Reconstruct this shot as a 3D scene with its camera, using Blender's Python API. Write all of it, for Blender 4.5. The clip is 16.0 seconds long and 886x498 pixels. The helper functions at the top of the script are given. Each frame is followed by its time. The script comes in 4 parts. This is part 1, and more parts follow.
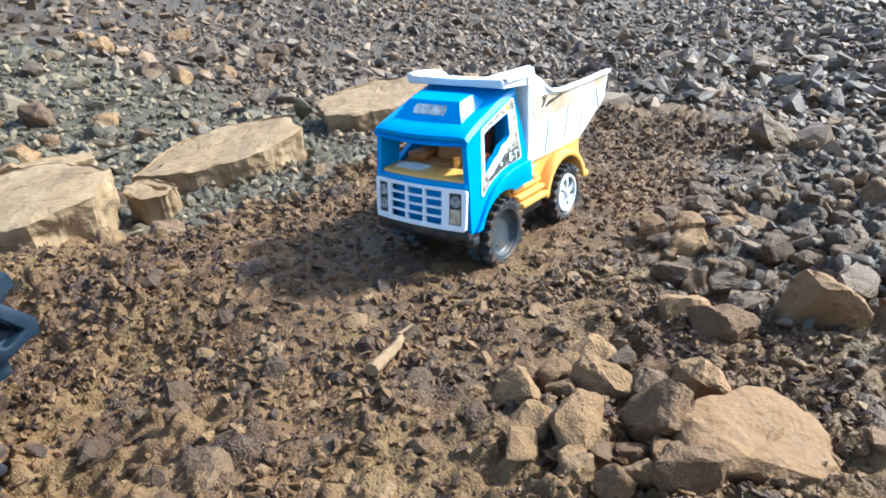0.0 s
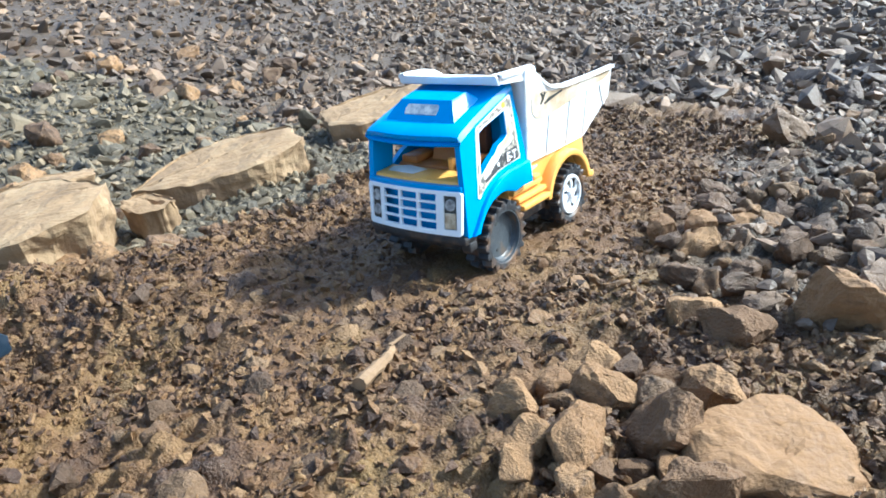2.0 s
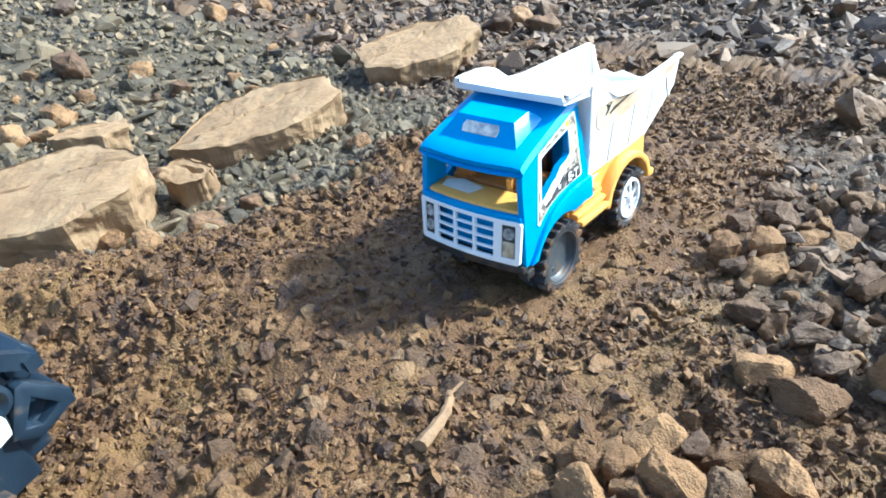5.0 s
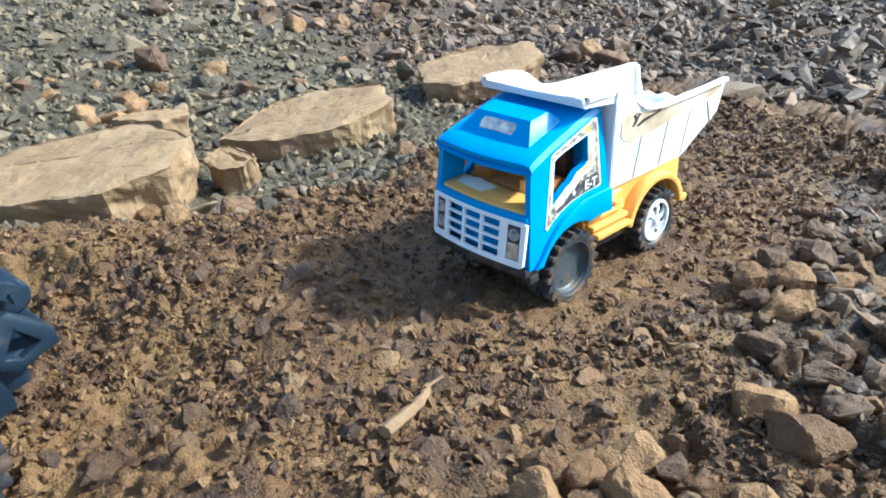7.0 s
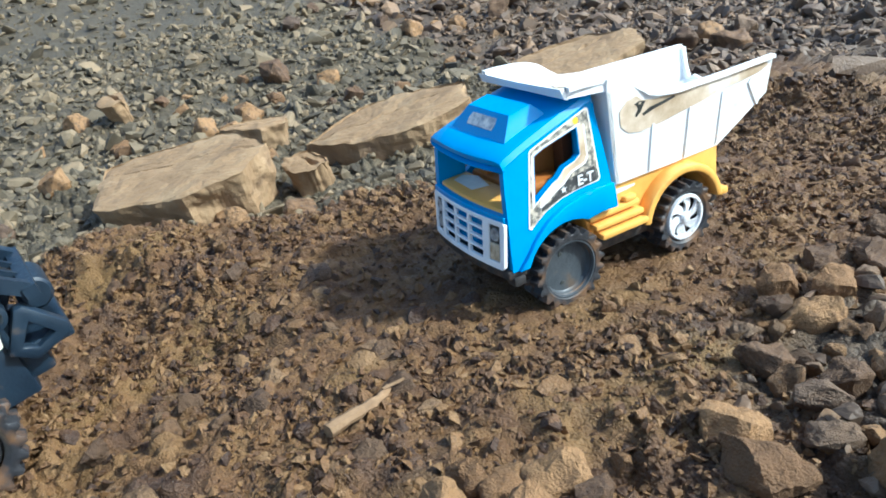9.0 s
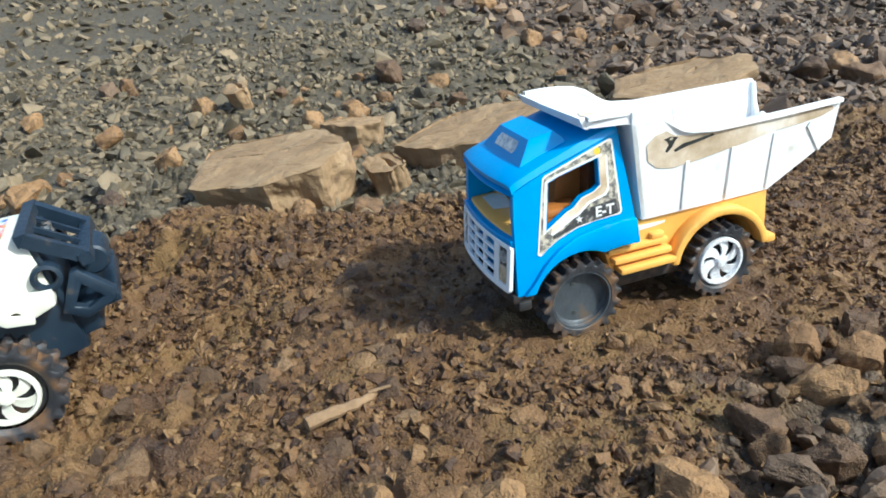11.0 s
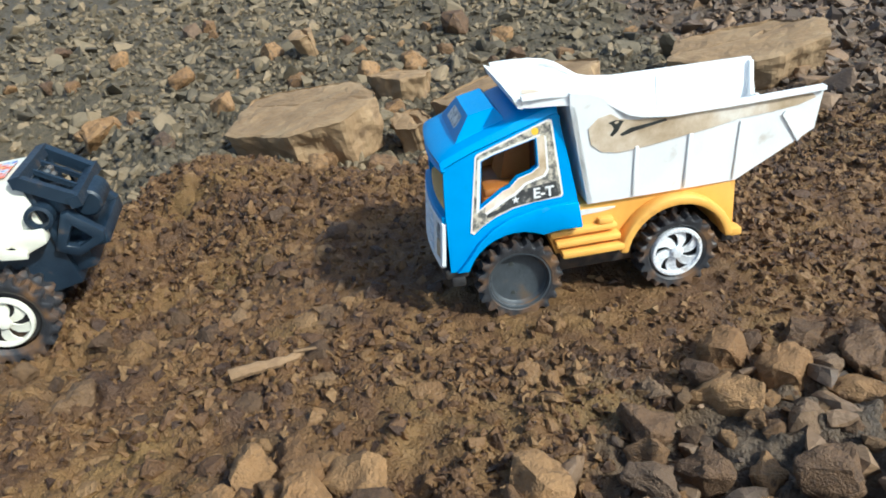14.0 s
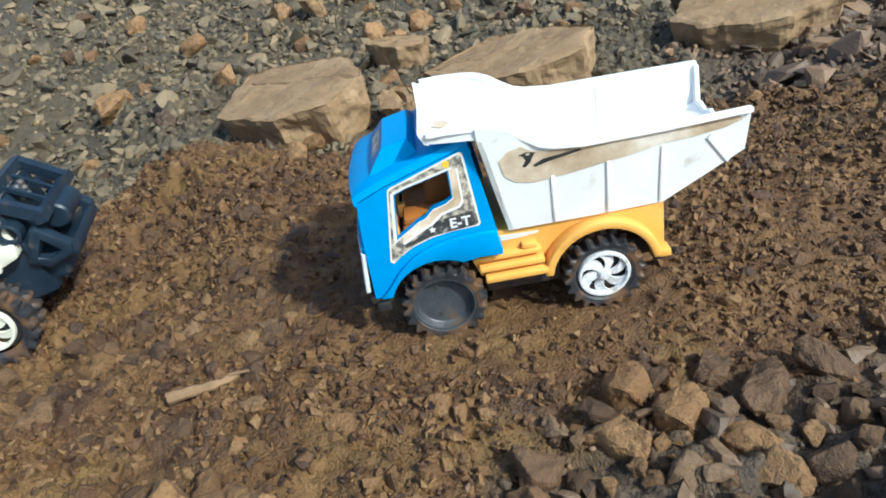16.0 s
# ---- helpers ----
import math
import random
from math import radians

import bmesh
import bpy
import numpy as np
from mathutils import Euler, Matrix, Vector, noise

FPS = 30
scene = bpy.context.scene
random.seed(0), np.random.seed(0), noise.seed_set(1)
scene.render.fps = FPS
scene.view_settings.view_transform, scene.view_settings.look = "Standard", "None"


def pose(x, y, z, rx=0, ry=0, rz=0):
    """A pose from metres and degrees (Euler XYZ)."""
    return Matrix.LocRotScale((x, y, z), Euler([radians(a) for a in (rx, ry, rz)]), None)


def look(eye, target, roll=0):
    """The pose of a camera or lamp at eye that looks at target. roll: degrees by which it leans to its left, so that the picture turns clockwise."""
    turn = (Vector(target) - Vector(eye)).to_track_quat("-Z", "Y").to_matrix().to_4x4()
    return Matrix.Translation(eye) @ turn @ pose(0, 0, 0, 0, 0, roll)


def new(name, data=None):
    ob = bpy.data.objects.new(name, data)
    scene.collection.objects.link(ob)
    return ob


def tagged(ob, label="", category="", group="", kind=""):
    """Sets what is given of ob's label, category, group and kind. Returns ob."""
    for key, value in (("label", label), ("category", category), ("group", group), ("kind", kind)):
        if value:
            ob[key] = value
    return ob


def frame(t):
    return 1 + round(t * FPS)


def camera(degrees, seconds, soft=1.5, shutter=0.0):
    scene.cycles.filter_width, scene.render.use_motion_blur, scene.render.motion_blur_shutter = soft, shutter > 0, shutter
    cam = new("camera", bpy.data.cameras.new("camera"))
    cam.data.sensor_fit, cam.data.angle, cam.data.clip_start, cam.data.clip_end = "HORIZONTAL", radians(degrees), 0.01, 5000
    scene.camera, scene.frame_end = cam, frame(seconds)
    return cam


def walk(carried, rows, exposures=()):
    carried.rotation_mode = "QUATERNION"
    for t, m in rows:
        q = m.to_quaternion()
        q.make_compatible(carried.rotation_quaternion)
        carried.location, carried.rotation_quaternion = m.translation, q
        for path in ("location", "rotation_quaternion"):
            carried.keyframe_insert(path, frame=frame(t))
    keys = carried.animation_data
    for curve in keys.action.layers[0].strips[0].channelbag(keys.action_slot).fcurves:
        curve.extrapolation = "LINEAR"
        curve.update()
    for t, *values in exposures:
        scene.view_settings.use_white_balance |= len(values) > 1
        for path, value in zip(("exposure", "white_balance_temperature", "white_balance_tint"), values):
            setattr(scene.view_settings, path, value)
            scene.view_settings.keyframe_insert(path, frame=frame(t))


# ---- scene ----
cam = camera(65.0, 16.0, soft=1.8)
PATH = [
    (0, (0.4301, -0.6395, 0.3052), (0.3159, -0.4951, 0.2271), -4.0),
    (0.5, (0.3749, -0.6688, 0.3125), (0.2711, -0.5175, 0.233), -2.4),
    (1, (0.3762, -0.6618, 0.2991), (0.2692, -0.5108, 0.2233), -6.3),
    (1.5, (0.4099, -0.6457, 0.2462), (0.2945, -0.4953, 0.1823), -5.4),
    (2, (0.4295, -0.604, 0.2848), (0.3103, -0.4617, 0.2104), -6.0),
    (2.5, (0.4314, -0.6093, 0.2945), (0.3115, -0.4697, 0.2163), -5.4),
    (3, (0.4012, -0.6111, 0.3141), (0.285, -0.4717, 0.2301), -6.9),
    (3.5, (0.3768, -0.6098, 0.3517), (0.2636, -0.4747, 0.2572), -8.8),
    (4, (0.3659, -0.5991, 0.3566), (0.2526, -0.4638, 0.2625), -6.8),
    (4.2, (0.3666, -0.575, 0.3927), (0.2525, -0.446, 0.291), -8.2),
    (6.3, (0.3639, -0.5532, 0.3737), (0.243, -0.4269, 0.2766), 0.3),
    (6.5, (0.3608, -0.5639, 0.3573), (0.24, -0.435, 0.2637), 1.6),
    (7, (0.4097, -0.5259, 0.3469), (0.2753, -0.4093, 0.2555), -2.6),
    (7.5, (0.4413, -0.4812, 0.3517), (0.2987, -0.377, 0.2578), -4.6),
    (8, (0.4498, -0.4468, 0.3542), (0.3033, -0.35, 0.2585), -4.7),
    (8.5, (0.4672, -0.3996, 0.3649), (0.3141, -0.3178, 0.2656), -7.8),
    (9, (0.4949, -0.3907, 0.3286), (0.3323, -0.3136, 0.2414), -9.7),
    (9.5, (0.508, -0.389, 0.2969), (0.339, -0.3139, 0.2208), -6.8),
    (10, (0.5358, -0.3157, 0.3393), (0.3606, -0.2662, 0.2566), -9.4),
    (10.2, (0.5395, -0.3079, 0.3303), (0.3621, -0.2608, 0.251), -8.8),
    (12.3, (0.5331, -0.3013, 0.3264), (0.3571, -0.2571, 0.2423), -6.6),
    (12.5, (0.5494, -0.3041, 0.2866), (0.3693, -0.2576, 0.213), -5.4),
    (13, (0.5513, -0.2748, 0.2913), (0.3722, -0.2362, 0.211), -2.6),
    (13.5, (0.5707, -0.2447, 0.2714), (0.3873, -0.2134, 0.1982), -6.5),
    (14, (0.5631, -0.1656, 0.3328), (0.3857, -0.1526, 0.2413), -7.7),
    (14.5, (0.5656, -0.1454, 0.3301), (0.3876, -0.1367, 0.2393), -11.0),
    (15, (0.5683, -0.1291, 0.3224), (0.3887, -0.1209, 0.2348), -12.0),
    (15.5, (0.5667, -0.1288, 0.3152), (0.3872, -0.1178, 0.2278), -9.3),
    (16, (0.5411, -0.0416, 0.3898), (0.372, -0.0482, 0.2832), -11.7),
]
LIGHTNESS = [(0.0, 1.48, 5390, 1), (4.0, 1.60, 5430, 1), (8.0, 1.18, 5450, 0), (10.0, 0.92, 5620, 0), (12.5, 0.73, 5950, 2), (16.0, 0.60, 5800, 1)]
walk(cam, [(t, look(eye, target, roll)) for t, eye, target, roll in PATH], LIGHTNESS)

# ---- world, sun ----
SUN_AZ, SUN_EL = 49.0, 41.0        # degrees from +x towards +y; height above the horizon
world = bpy.data.worlds.new("world")
scene.world = world
world.use_nodes = True
wn = world.node_tree.nodes
sky = wn.new("ShaderNodeTexSky")
sky.sky_type, sky.sun_disc = "NISHITA", False
sky.sun_elevation, sky.sun_rotation = radians(SUN_EL), radians(90.0 - SUN_AZ)
sky.air_density, sky.dust_density = 1.0, 2.5
wn["Background"].inputs["Strength"].default_value = 0.124
world.node_tree.links.new(sky.outputs[0], wn["Background"].inputs["Color"])
sun_data = bpy.data.lights.new("sun", "SUN")
sun_data.energy, sun_data.angle, sun_data.color = 3.2, radians(2.6), (1.0, 0.98, 0.91)
sun = new("sun", sun_data)
sd = Vector((math.cos(radians(SUN_EL)) * math.cos(radians(SUN_AZ)), math.cos(radians(SUN_EL)) * math.sin(radians(SUN_AZ)), math.sin(radians(SUN_EL))))
sun.matrix_world = look(sd * 5, (0, 0, 0))


# ---- materials ----
def mat(name, stops, scale=30.0, rough=0.6, rough_var=0.1, bump=0.2, bump_scale=200.0, per="", detail=6.0, metal=0.0, coat=0.0, stain=None, relief=0.003, wet=0.0):
    """A procedural surface: a colour ramp over noise (and a random value a piece), grain and fine relief; stain: (colour, scale, low, high)."""
    m = bpy.data.materials.new(name)
    m.use_nodes = True
    nt = m.node_tree
    n, link = nt.nodes, nt.links.new
    bsdf = n["Principled BSDF"]
    co = n.new("ShaderNodeTexCoord")
    tex = n.new("ShaderNodeTexNoise")
    tex.inputs["Scale"].default_value, tex.inputs["Detail"].default_value, tex.inputs["Roughness"].default_value = scale, detail, 0.62
    link(co.outputs["Object"], tex.inputs["Vector"])
    value = tex.outputs["Fac"]
    if per:
        src = n.new("ShaderNodeNewGeometry" if per == "island" else "ShaderNodeObjectInfo")
        mix = n.new("ShaderNodeMix")
        mix.inputs["Factor"].default_value = 0.55
        link(value, mix.inputs[2])
        link(src.outputs["Random Per Island" if per == "island" else "Random"], mix.inputs[3])
        value = mix.outputs[0]
    ramp = n.new("ShaderNodeValToRGB")
    els = ramp.color_ramp.elements
    while len(els) < len(stops):
        els.new(0.5)
    for el, (p, c) in zip(els, stops):
        el.position, el.color = p, (*c, 1)
    link(value, ramp.inputs["Fac"])
    colour = ramp.outputs["Color"]
    fine = n.new("ShaderNodeTexNoise")
    fine.inputs["Scale"].default_value, fine.inputs["Detail"].default_value = bump_scale, 8.0
    link(co.outputs["Object"], fine.inputs["Vector"])
    if stain:
        sc, ss, lo, hi = stain
        sn = n.new("ShaderNodeTexNoise")
        sn.inputs["Scale"].default_value, sn.inputs["Detail"].default_value = ss, 7.0
        link(co.outputs["Object"], sn.inputs["Vector"])
        mr = n.new("ShaderNodeMapRange")
        mr.inputs["From Min"].default_value, mr.inputs["From Max"].default_value = lo, hi
        link(sn.outputs["Fac"], mr.inputs["Value"])
        sm = n.new("ShaderNodeMix")
        sm.data_type = "RGBA"
        link(mr.outputs[0], sm.inputs["Factor"])
        link(colour, sm.inputs[6])
        sm.inputs[7].default_value = (*sc, 1)
        colour = sm.outputs[2]
    link(colour, bsdf.inputs["Base Color"])
    rr = n.new("ShaderNodeMapRange")
    rr.inputs["From Min"].default_value, rr.inputs["From Max"].default_value = 0.3, 0.7
    rr.inputs["To Min"].default_value, rr.inputs["To Max"].default_value = max(0.02, rough - rough_var), min(1, rough + rough_var)
    link(fine.outputs["Fac"], rr.inputs["Value"])
    gloss = rr.outputs[0]
    if stain and wet:
        dry = n.new("ShaderNodeMapRange")
        dry.inputs["To Min"].default_value, dry.inputs["To Max"].default_value = 1.0, 1.0 - wet
        link(mr.outputs[0], dry.inputs["Value"])
        both = n.new("ShaderNodeMath")
        both.operation = "MULTIPLY"
        link(gloss, both.inputs[0])
        link(dry.outputs[0], both.inputs[1])
        gloss = both.outputs[0]
    link(gloss, bsdf.inputs["Roughness"])
    bsdf.inputs["Metallic"].default_value = metal
    bsdf.inputs["Coat Weight"].default_value = coat
    if bump:
        bp = n.new("ShaderNodeBump")
        bp.inputs["Strength"].default_value, bp.inputs["Distance"].default_value = bump, relief
        link(fine.outputs["Fac"], bp.inputs["Height"])
        link(bp.outputs[0], bsdf.inputs["Normal"])
    return m


def ramp2(a, b, lo=0.3, hi=0.7):
    return [(lo, a), (hi, b)]


M_BLUE = mat("blue_plastic", ramp2((0.001, 0.25, 0.60), (0.002, 0.29, 0.67)), 25, 0.34, 0.06, 0.05, 400, stain=((0.08, 0.24, 0.42), 60, 0.70, 0.9))
M_WHITE = mat("white_plastic", ramp2((0.81, 0.82, 0.81), (0.88, 0.89, 0.88)), 25, 0.42, 0.08, 0.06, 400, stain=((0.50, 0.42, 0.32), 38, 0.66, 0.84))
M_ORANGE = mat("orange_plastic", ramp2((0.74, 0.36, 0.07), (0.84, 0.45, 0.10)), 30, 0.42, 0.08, 0.06, 400, stain=((0.30, 0.16, 0.06), 50, 0.60, 0.82))
M_CREAM = mat("cream_plastic", ramp2((0.66, 0.645, 0.54), (0.74, 0.725, 0.62)), 25, 0.38, 0.08, 0.06, 400, stain=((0.42, 0.35, 0.25), 40, 0.68, 0.88))
M_NAVY = mat("navy_plastic", ramp2((0.006, 0.014, 0.026), (0.014, 0.028, 0.046)), 30, 0.42, 0.1, 0.1, 400, stain=((0.12, 0.08, 0.05), 60, 0.62, 0.85))
M_DARK = mat("dark_underbody", ramp2((0.012, 0.012, 0.014), (0.035, 0.032, 0.03)), 60, 0.6, 0.1, 0.2, 300, stain=((0.10, 0.06, 0.035), 70, 0.5, 0.75))
M_TYRE = mat("muddy_tyre", ramp2((0.016, 0.017, 0.020), (0.04, 0.04, 0.044)), 60, 0.55, 0.12, 0.25, 300, stain=((0.14, 0.076, 0.036), 55, 0.48, 0.66))
M_HUB = mat("grey_hub", ramp2((0.036, 0.043, 0.050), (0.064, 0.075, 0.084)), 60, 0.45, 0.1, 0.12, 300, stain=((0.13, 0.085, 0.05), 45, 0.6, 0.8))
M_SEAT = mat("dull_orange_plastic", ramp2((0.36, 0.120, 0.022), (0.46, 0.165, 0.030)), 30, 0.5, 0.08, 0.06, 400)
M_LAMP = mat("lamp_sticker", ramp2((0.14, 0.14, 0.14), (0.50, 0.49, 0.46), 0.35, 0.62), 160, 0.35, 0.1, 0.1, 300)
M_LAMP_WORN = mat("lamp_worn", ramp2((0.30, 0.20, 0.10), (0.62, 0.52, 0.36), 0.35, 0.62), 120, 0.6, 0.1, 0.1, 300)
M_PANE = mat("scoop_pane", ramp2((0.30, 0.34, 0.38), (0.62, 0.62, 0.58), 0.4, 0.6), 90, 0.3, 0.1, 0.1, 300)
M_DECAL = mat("worn_decal", [(0.34, (0.05, 0.05, 0.05)), (0.45, (0.17, 0.16, 0.14)), (0.54, (0.44, 0.39, 0.31)), (0.64, (0.62, 0.55, 0.42)), (0.76, (0.12, 0.12, 0.11))], 190, 0.5, 0.1, 0.12, 400)
M_DECAL_EDGE = mat("decal_edge", ramp2((0.62, 0.60, 0.55), (0.80, 0.78, 0.72)), 90, 0.5, 0.1, 0.05, 400)
M_TORN = mat("torn_paper_glue", [(0.34, (0.42, 0.31, 0.19)), (0.5, (0.62, 0.50, 0.36)), (0.66, (0.80, 0.74, 0.64))], 22, 0.75, 0.1, 0.10, 300)
M_INK = mat("black_ink", ramp2((0.015, 0.016, 0.016), (0.05, 0.055, 0.05)), 120, 0.5, 0.1, 0.05, 400)
M_LETTER = mat("pale_ink", ramp2((0.70, 0.70, 0.68), (0.80, 0.80, 0.78)), 120, 0.5, 0.1, 0.03, 400)
M_YELLOW = mat("yellow_ink", ramp2((0.75, 0.42, 0.02), (0.85, 0.55, 0.05)), 120, 0.5, 0.1, 0.03, 400)
M_STICKER = mat("colour_sticker", [(0.30, (0.05, 0.09, 0.40)), (0.42, (0.10, 0.30, 0.62)), (0.50, (0.72, 0.70, 0.66)), (0.57, (0.70, 0.10, 0.06)), (0.68, (0.80, 0.42, 0.06))], 75, 0.3, 0.1, 0.05, 300, detail=3)
M_BROWN_IN = mat("brown_interior", ramp2((0.12, 0.036, 0.014), (0.19, 0.06, 0.02)), 40, 0.55, 0.1, 0.1, 300)
M_SWIRL = mat("silver_rim", ramp2((0.70, 0.71, 0.72), (0.82, 0.83, 0.84)), 60, 0.28, 0.08, 0.08, 300, metal=0.15, stain=((0.35, 0.24, 0.15), 80, 0.62, 0.8))
M_SLAB = mat("tan_slab", [(0.28, (0.18, 0.112, 0.056)), (0.5, (0.275, 0.176, 0.090)), (0.72, (0.36, 0.248, 0.136))], 14, 0.85, 0.1, 0.6, 140, stain=((0.16, 0.10, 0.056), 24, 0.60, 0.76))
M_STONE = mat("brown_stone", [(0.26, (0.085, 0.046, 0.022)), (0.42, (0.158, 0.087, 0.039)), (0.58, (0.220, 0.120, 0.048)), (0.75, (0.29, 0.165, 0.070))], 6, 0.7, 0.14, 0.8, 26, per="object", stain=((0.06, 0.035, 0.020), 7, 0.52, 0.72), relief=0.003)
M_STONE_DARK = mat("dark_stone", [(0.26, (0.078, 0.048, 0.029)), (0.48, (0.140, 0.086, 0.048)), (0.75, (0.225, 0.142, 0.078))], 6, 0.66, 0.16, 0.8, 26, per="object", stain=((0.12, 0.070, 0.038), 7, 0.55, 0.75), relief=0.003)
M_GRAVEL_OLIVE = mat("olive_gravel", [(0.22, (0.060, 0.048, 0.031)), (0.42, (0.112, 0.088, 0.053)), (0.62, (0.172, 0.130, 0.076)), (0.82, (0.245, 0.175, 0.098))], 40, 0.72, 0.12, 0.5, 240, per="island")
M_GRAVEL_DARK = mat("dark_gravel", [(0.22, (0.056, 0.037, 0.024)), (0.45, (0.112, 0.073, 0.045)), (0.64, (0.172, 0.109, 0.063)), (0.82, (0.255, 0.157, 0.082))], 40, 0.62, 0.14, 0.5, 240, per="island")
M_CLOD = mat("mud_clods", [(0.24, (0.042, 0.020, 0.009)), (0.42, (0.098, 0.047, 0.017)), (0.62, (0.158, 0.081, 0.028)), (0.82, (0.230, 0.135, 0.056))], 60, 0.64, 0.22, 0.9, 380, per="island")
M_DECAL_DARK = mat("dark_decal", [(0.3, (0.02, 0.02, 0.022)), (0.56, (0.05, 0.05, 0.05)), (0.66, (0.30, 0.28, 0.24))], 150, 0.5, 0.1, 0.1, 400)
M_BOULDER = mat("tan_boulder", [(0.28, (0.135, 0.070, 0.028)), (0.46, (0.205, 0.108, 0.042)), (0.68, (0.275, 0.155, 0.065))], 6, 0.8, 0.12, 0.8, 24, per="object", stain=((0.12, 0.064, 0.028), 6, 0.54, 0.74), relief=0.003)
M_MUDDY = mat("muddy_stone", [(0.26, (0.066, 0.036, 0.017)), (0.48, (0.130, 0.073, 0.032)), (0.66, (0.19, 0.112, 0.052)), (0.80, (0.25, 0.150, 0.070))], 7, 0.66, 0.18, 0.8, 24, per="object", stain=((0.075, 0.040, 0.018), 7, 0.50, 0.70), relief=0.003)
M_STICK = mat("dry_wood", ramp2((0.16, 0.095, 0.046), (0.28, 0.175, 0.09)), 60, 0.75, 0.1, 0.5, 200)


def ground_material():
    """Mud that turns to olive grit beyond the ridge and to dark grit behind and beside it."""
    m = mat("ground_mud", [(0.27, (0.046, 0.021, 0.009)), (0.42, (0.104, 0.049, 0.016)), (0.56, (0.163, 0.084, 0.027)), (0.72, (0.220, 0.128, 0.050))], 16, 0.66, 0.24, 0.9, 420, stain=((0.062, 0.032, 0.016), 9.0, 0.54, 0.66), relief=0.004, wet=0.3)
    nt = m.node_tree
    n, link = nt.nodes, nt.links.new
    bsdf = n["Principled BSDF"]
    att = n.new("ShaderNodeVertexColor")
    att.layer_name = "soil"
    sep = n.new("ShaderNodeSeparateColor")
    link(att.outputs["Color"], sep.inputs[0])
    last = bsdf.inputs["Base Color"].links[0].from_socket
    grit = n.new("ShaderNodeTexNoise")
    grit.inputs["Scale"].default_value, grit.inputs["Detail"].default_value = 90.0, 8.0
    co = n.new("ShaderNodeTexCoord")
    link(co.outputs["Object"], grit.inputs["Vector"])
    ochre = n.new("ShaderNodeTexNoise")
    ochre.inputs["Scale"].default_value, ochre.inputs["Detail"].default_value = 7.0, 5.0
    link(co.outputs["Object"], ochre.inputs["Vector"])
    patch = n.new("ShaderNodeMapRange")
    patch.inputs["From Min"].default_value, patch.inputs["From Max"].default_value, patch.inputs["To Max"].default_value = 0.52, 0.70, 0.55
    link(ochre.outputs["Fac"], patch.inputs["Value"])
    tint = n.new("ShaderNodeMix")
    tint.data_type = "RGBA"
    link(patch.outputs[0], tint.inputs["Factor"])
    link(last, tint.inputs[6])
    tint.inputs[7].default_value = (0.185, 0.112, 0.030, 1)
    last = tint.outputs[2]
    for k, (a, b) in enumerate((((0.057, 0.046, 0.028), (0.130, 0.101, 0.059)), ((0.054, 0.038, 0.024), (0.130, 0.088, 0.052)))):
        r = n.new("ShaderNodeValToRGB")
        r.color_ramp.elements[0].position, r.color_ramp.elements[1].position = 0.35, 0.68
        r.color_ramp.elements[0].color, r.color_ramp.elements[1].color = (*a, 1), (*b, 1)
        link(grit.outputs["Fac"], r.inputs[0])
        mx = n.new("ShaderNodeMix")
        mx.data_type = "RGBA"
        link(sep.outputs[k], mx.inputs["Factor"])
        link(last, mx.inputs[6])
        link(r.outputs[0], mx.inputs[7])
        last = mx.outputs[2]
    link(last, bsdf.inputs["Base Color"])
    cells = n.new("ShaderNodeTexVoronoi")
    cells.feature = "SMOOTH_F1"
    cells.inputs["Scale"].default_value, cells.inputs["Smoothness"].default_value = 210.0, 0.5
    warp = n.new("ShaderNodeMix")
    warp.data_type = "VECTOR"
    warp.inputs["Factor"].default_value = 0.03
    link(co.outputs["Object"], warp.inputs[4])
    link(grit.outputs["Color"], warp.inputs[5])
    link(warp.outputs[1], cells.inputs["Vector"])
    lumps = n.new("ShaderNodeBump")
    lumps.invert = True
    lumps.inputs["Strength"].default_value, lumps.inputs["Distance"].default_value = 0.45, 0.003
    link(cells.outputs["Distance"], lumps.inputs["Height"])
    link(bsdf.inputs["Normal"].links[0].from_socket, lumps.inputs["Normal"])
    link(lumps.outputs[0], bsdf.inputs["Normal"])
    return m


# ---- ground ----
RNG = np.random.default_rng(7)


def lattice(ix, iy, seed):
    h = (ix.astype(np.int64) * 374761393 + iy.astype(np.int64) * 668265263 + seed * 1442695041) & 0xFFFFFFFF
    h = ((h ^ (h >> 13)) * 1274126177) & 0xFFFFFFFF
    return ((h ^ (h >> 16)) & 0xFFFF) / 65535.0


def soft_noise(x, y, size, seed):
    """Value noise from -1 to 1 with cells of that size in metres."""
    u, v = x / size, y / size
    iu, iv = np.floor(u), np.floor(v)
    a, b = u - iu, v - iv
    a, b = a * a * (3 - 2 * a), b * b * (3 - 2 * b)
    low = lattice(iu, iv, seed) * (1 - a) + lattice(iu + 1, iv, seed) * a
    top = lattice(iu, iv + 1, seed) * (1 - a) + lattice(iu + 1, iv + 1, seed) * a
    return 2 * (low * (1 - b) + top * b) - 1


def step(a, b, x):
    k = np.clip((x - a) / (b - a), 0, 1)
    return k * k * (3 - 2 * k)


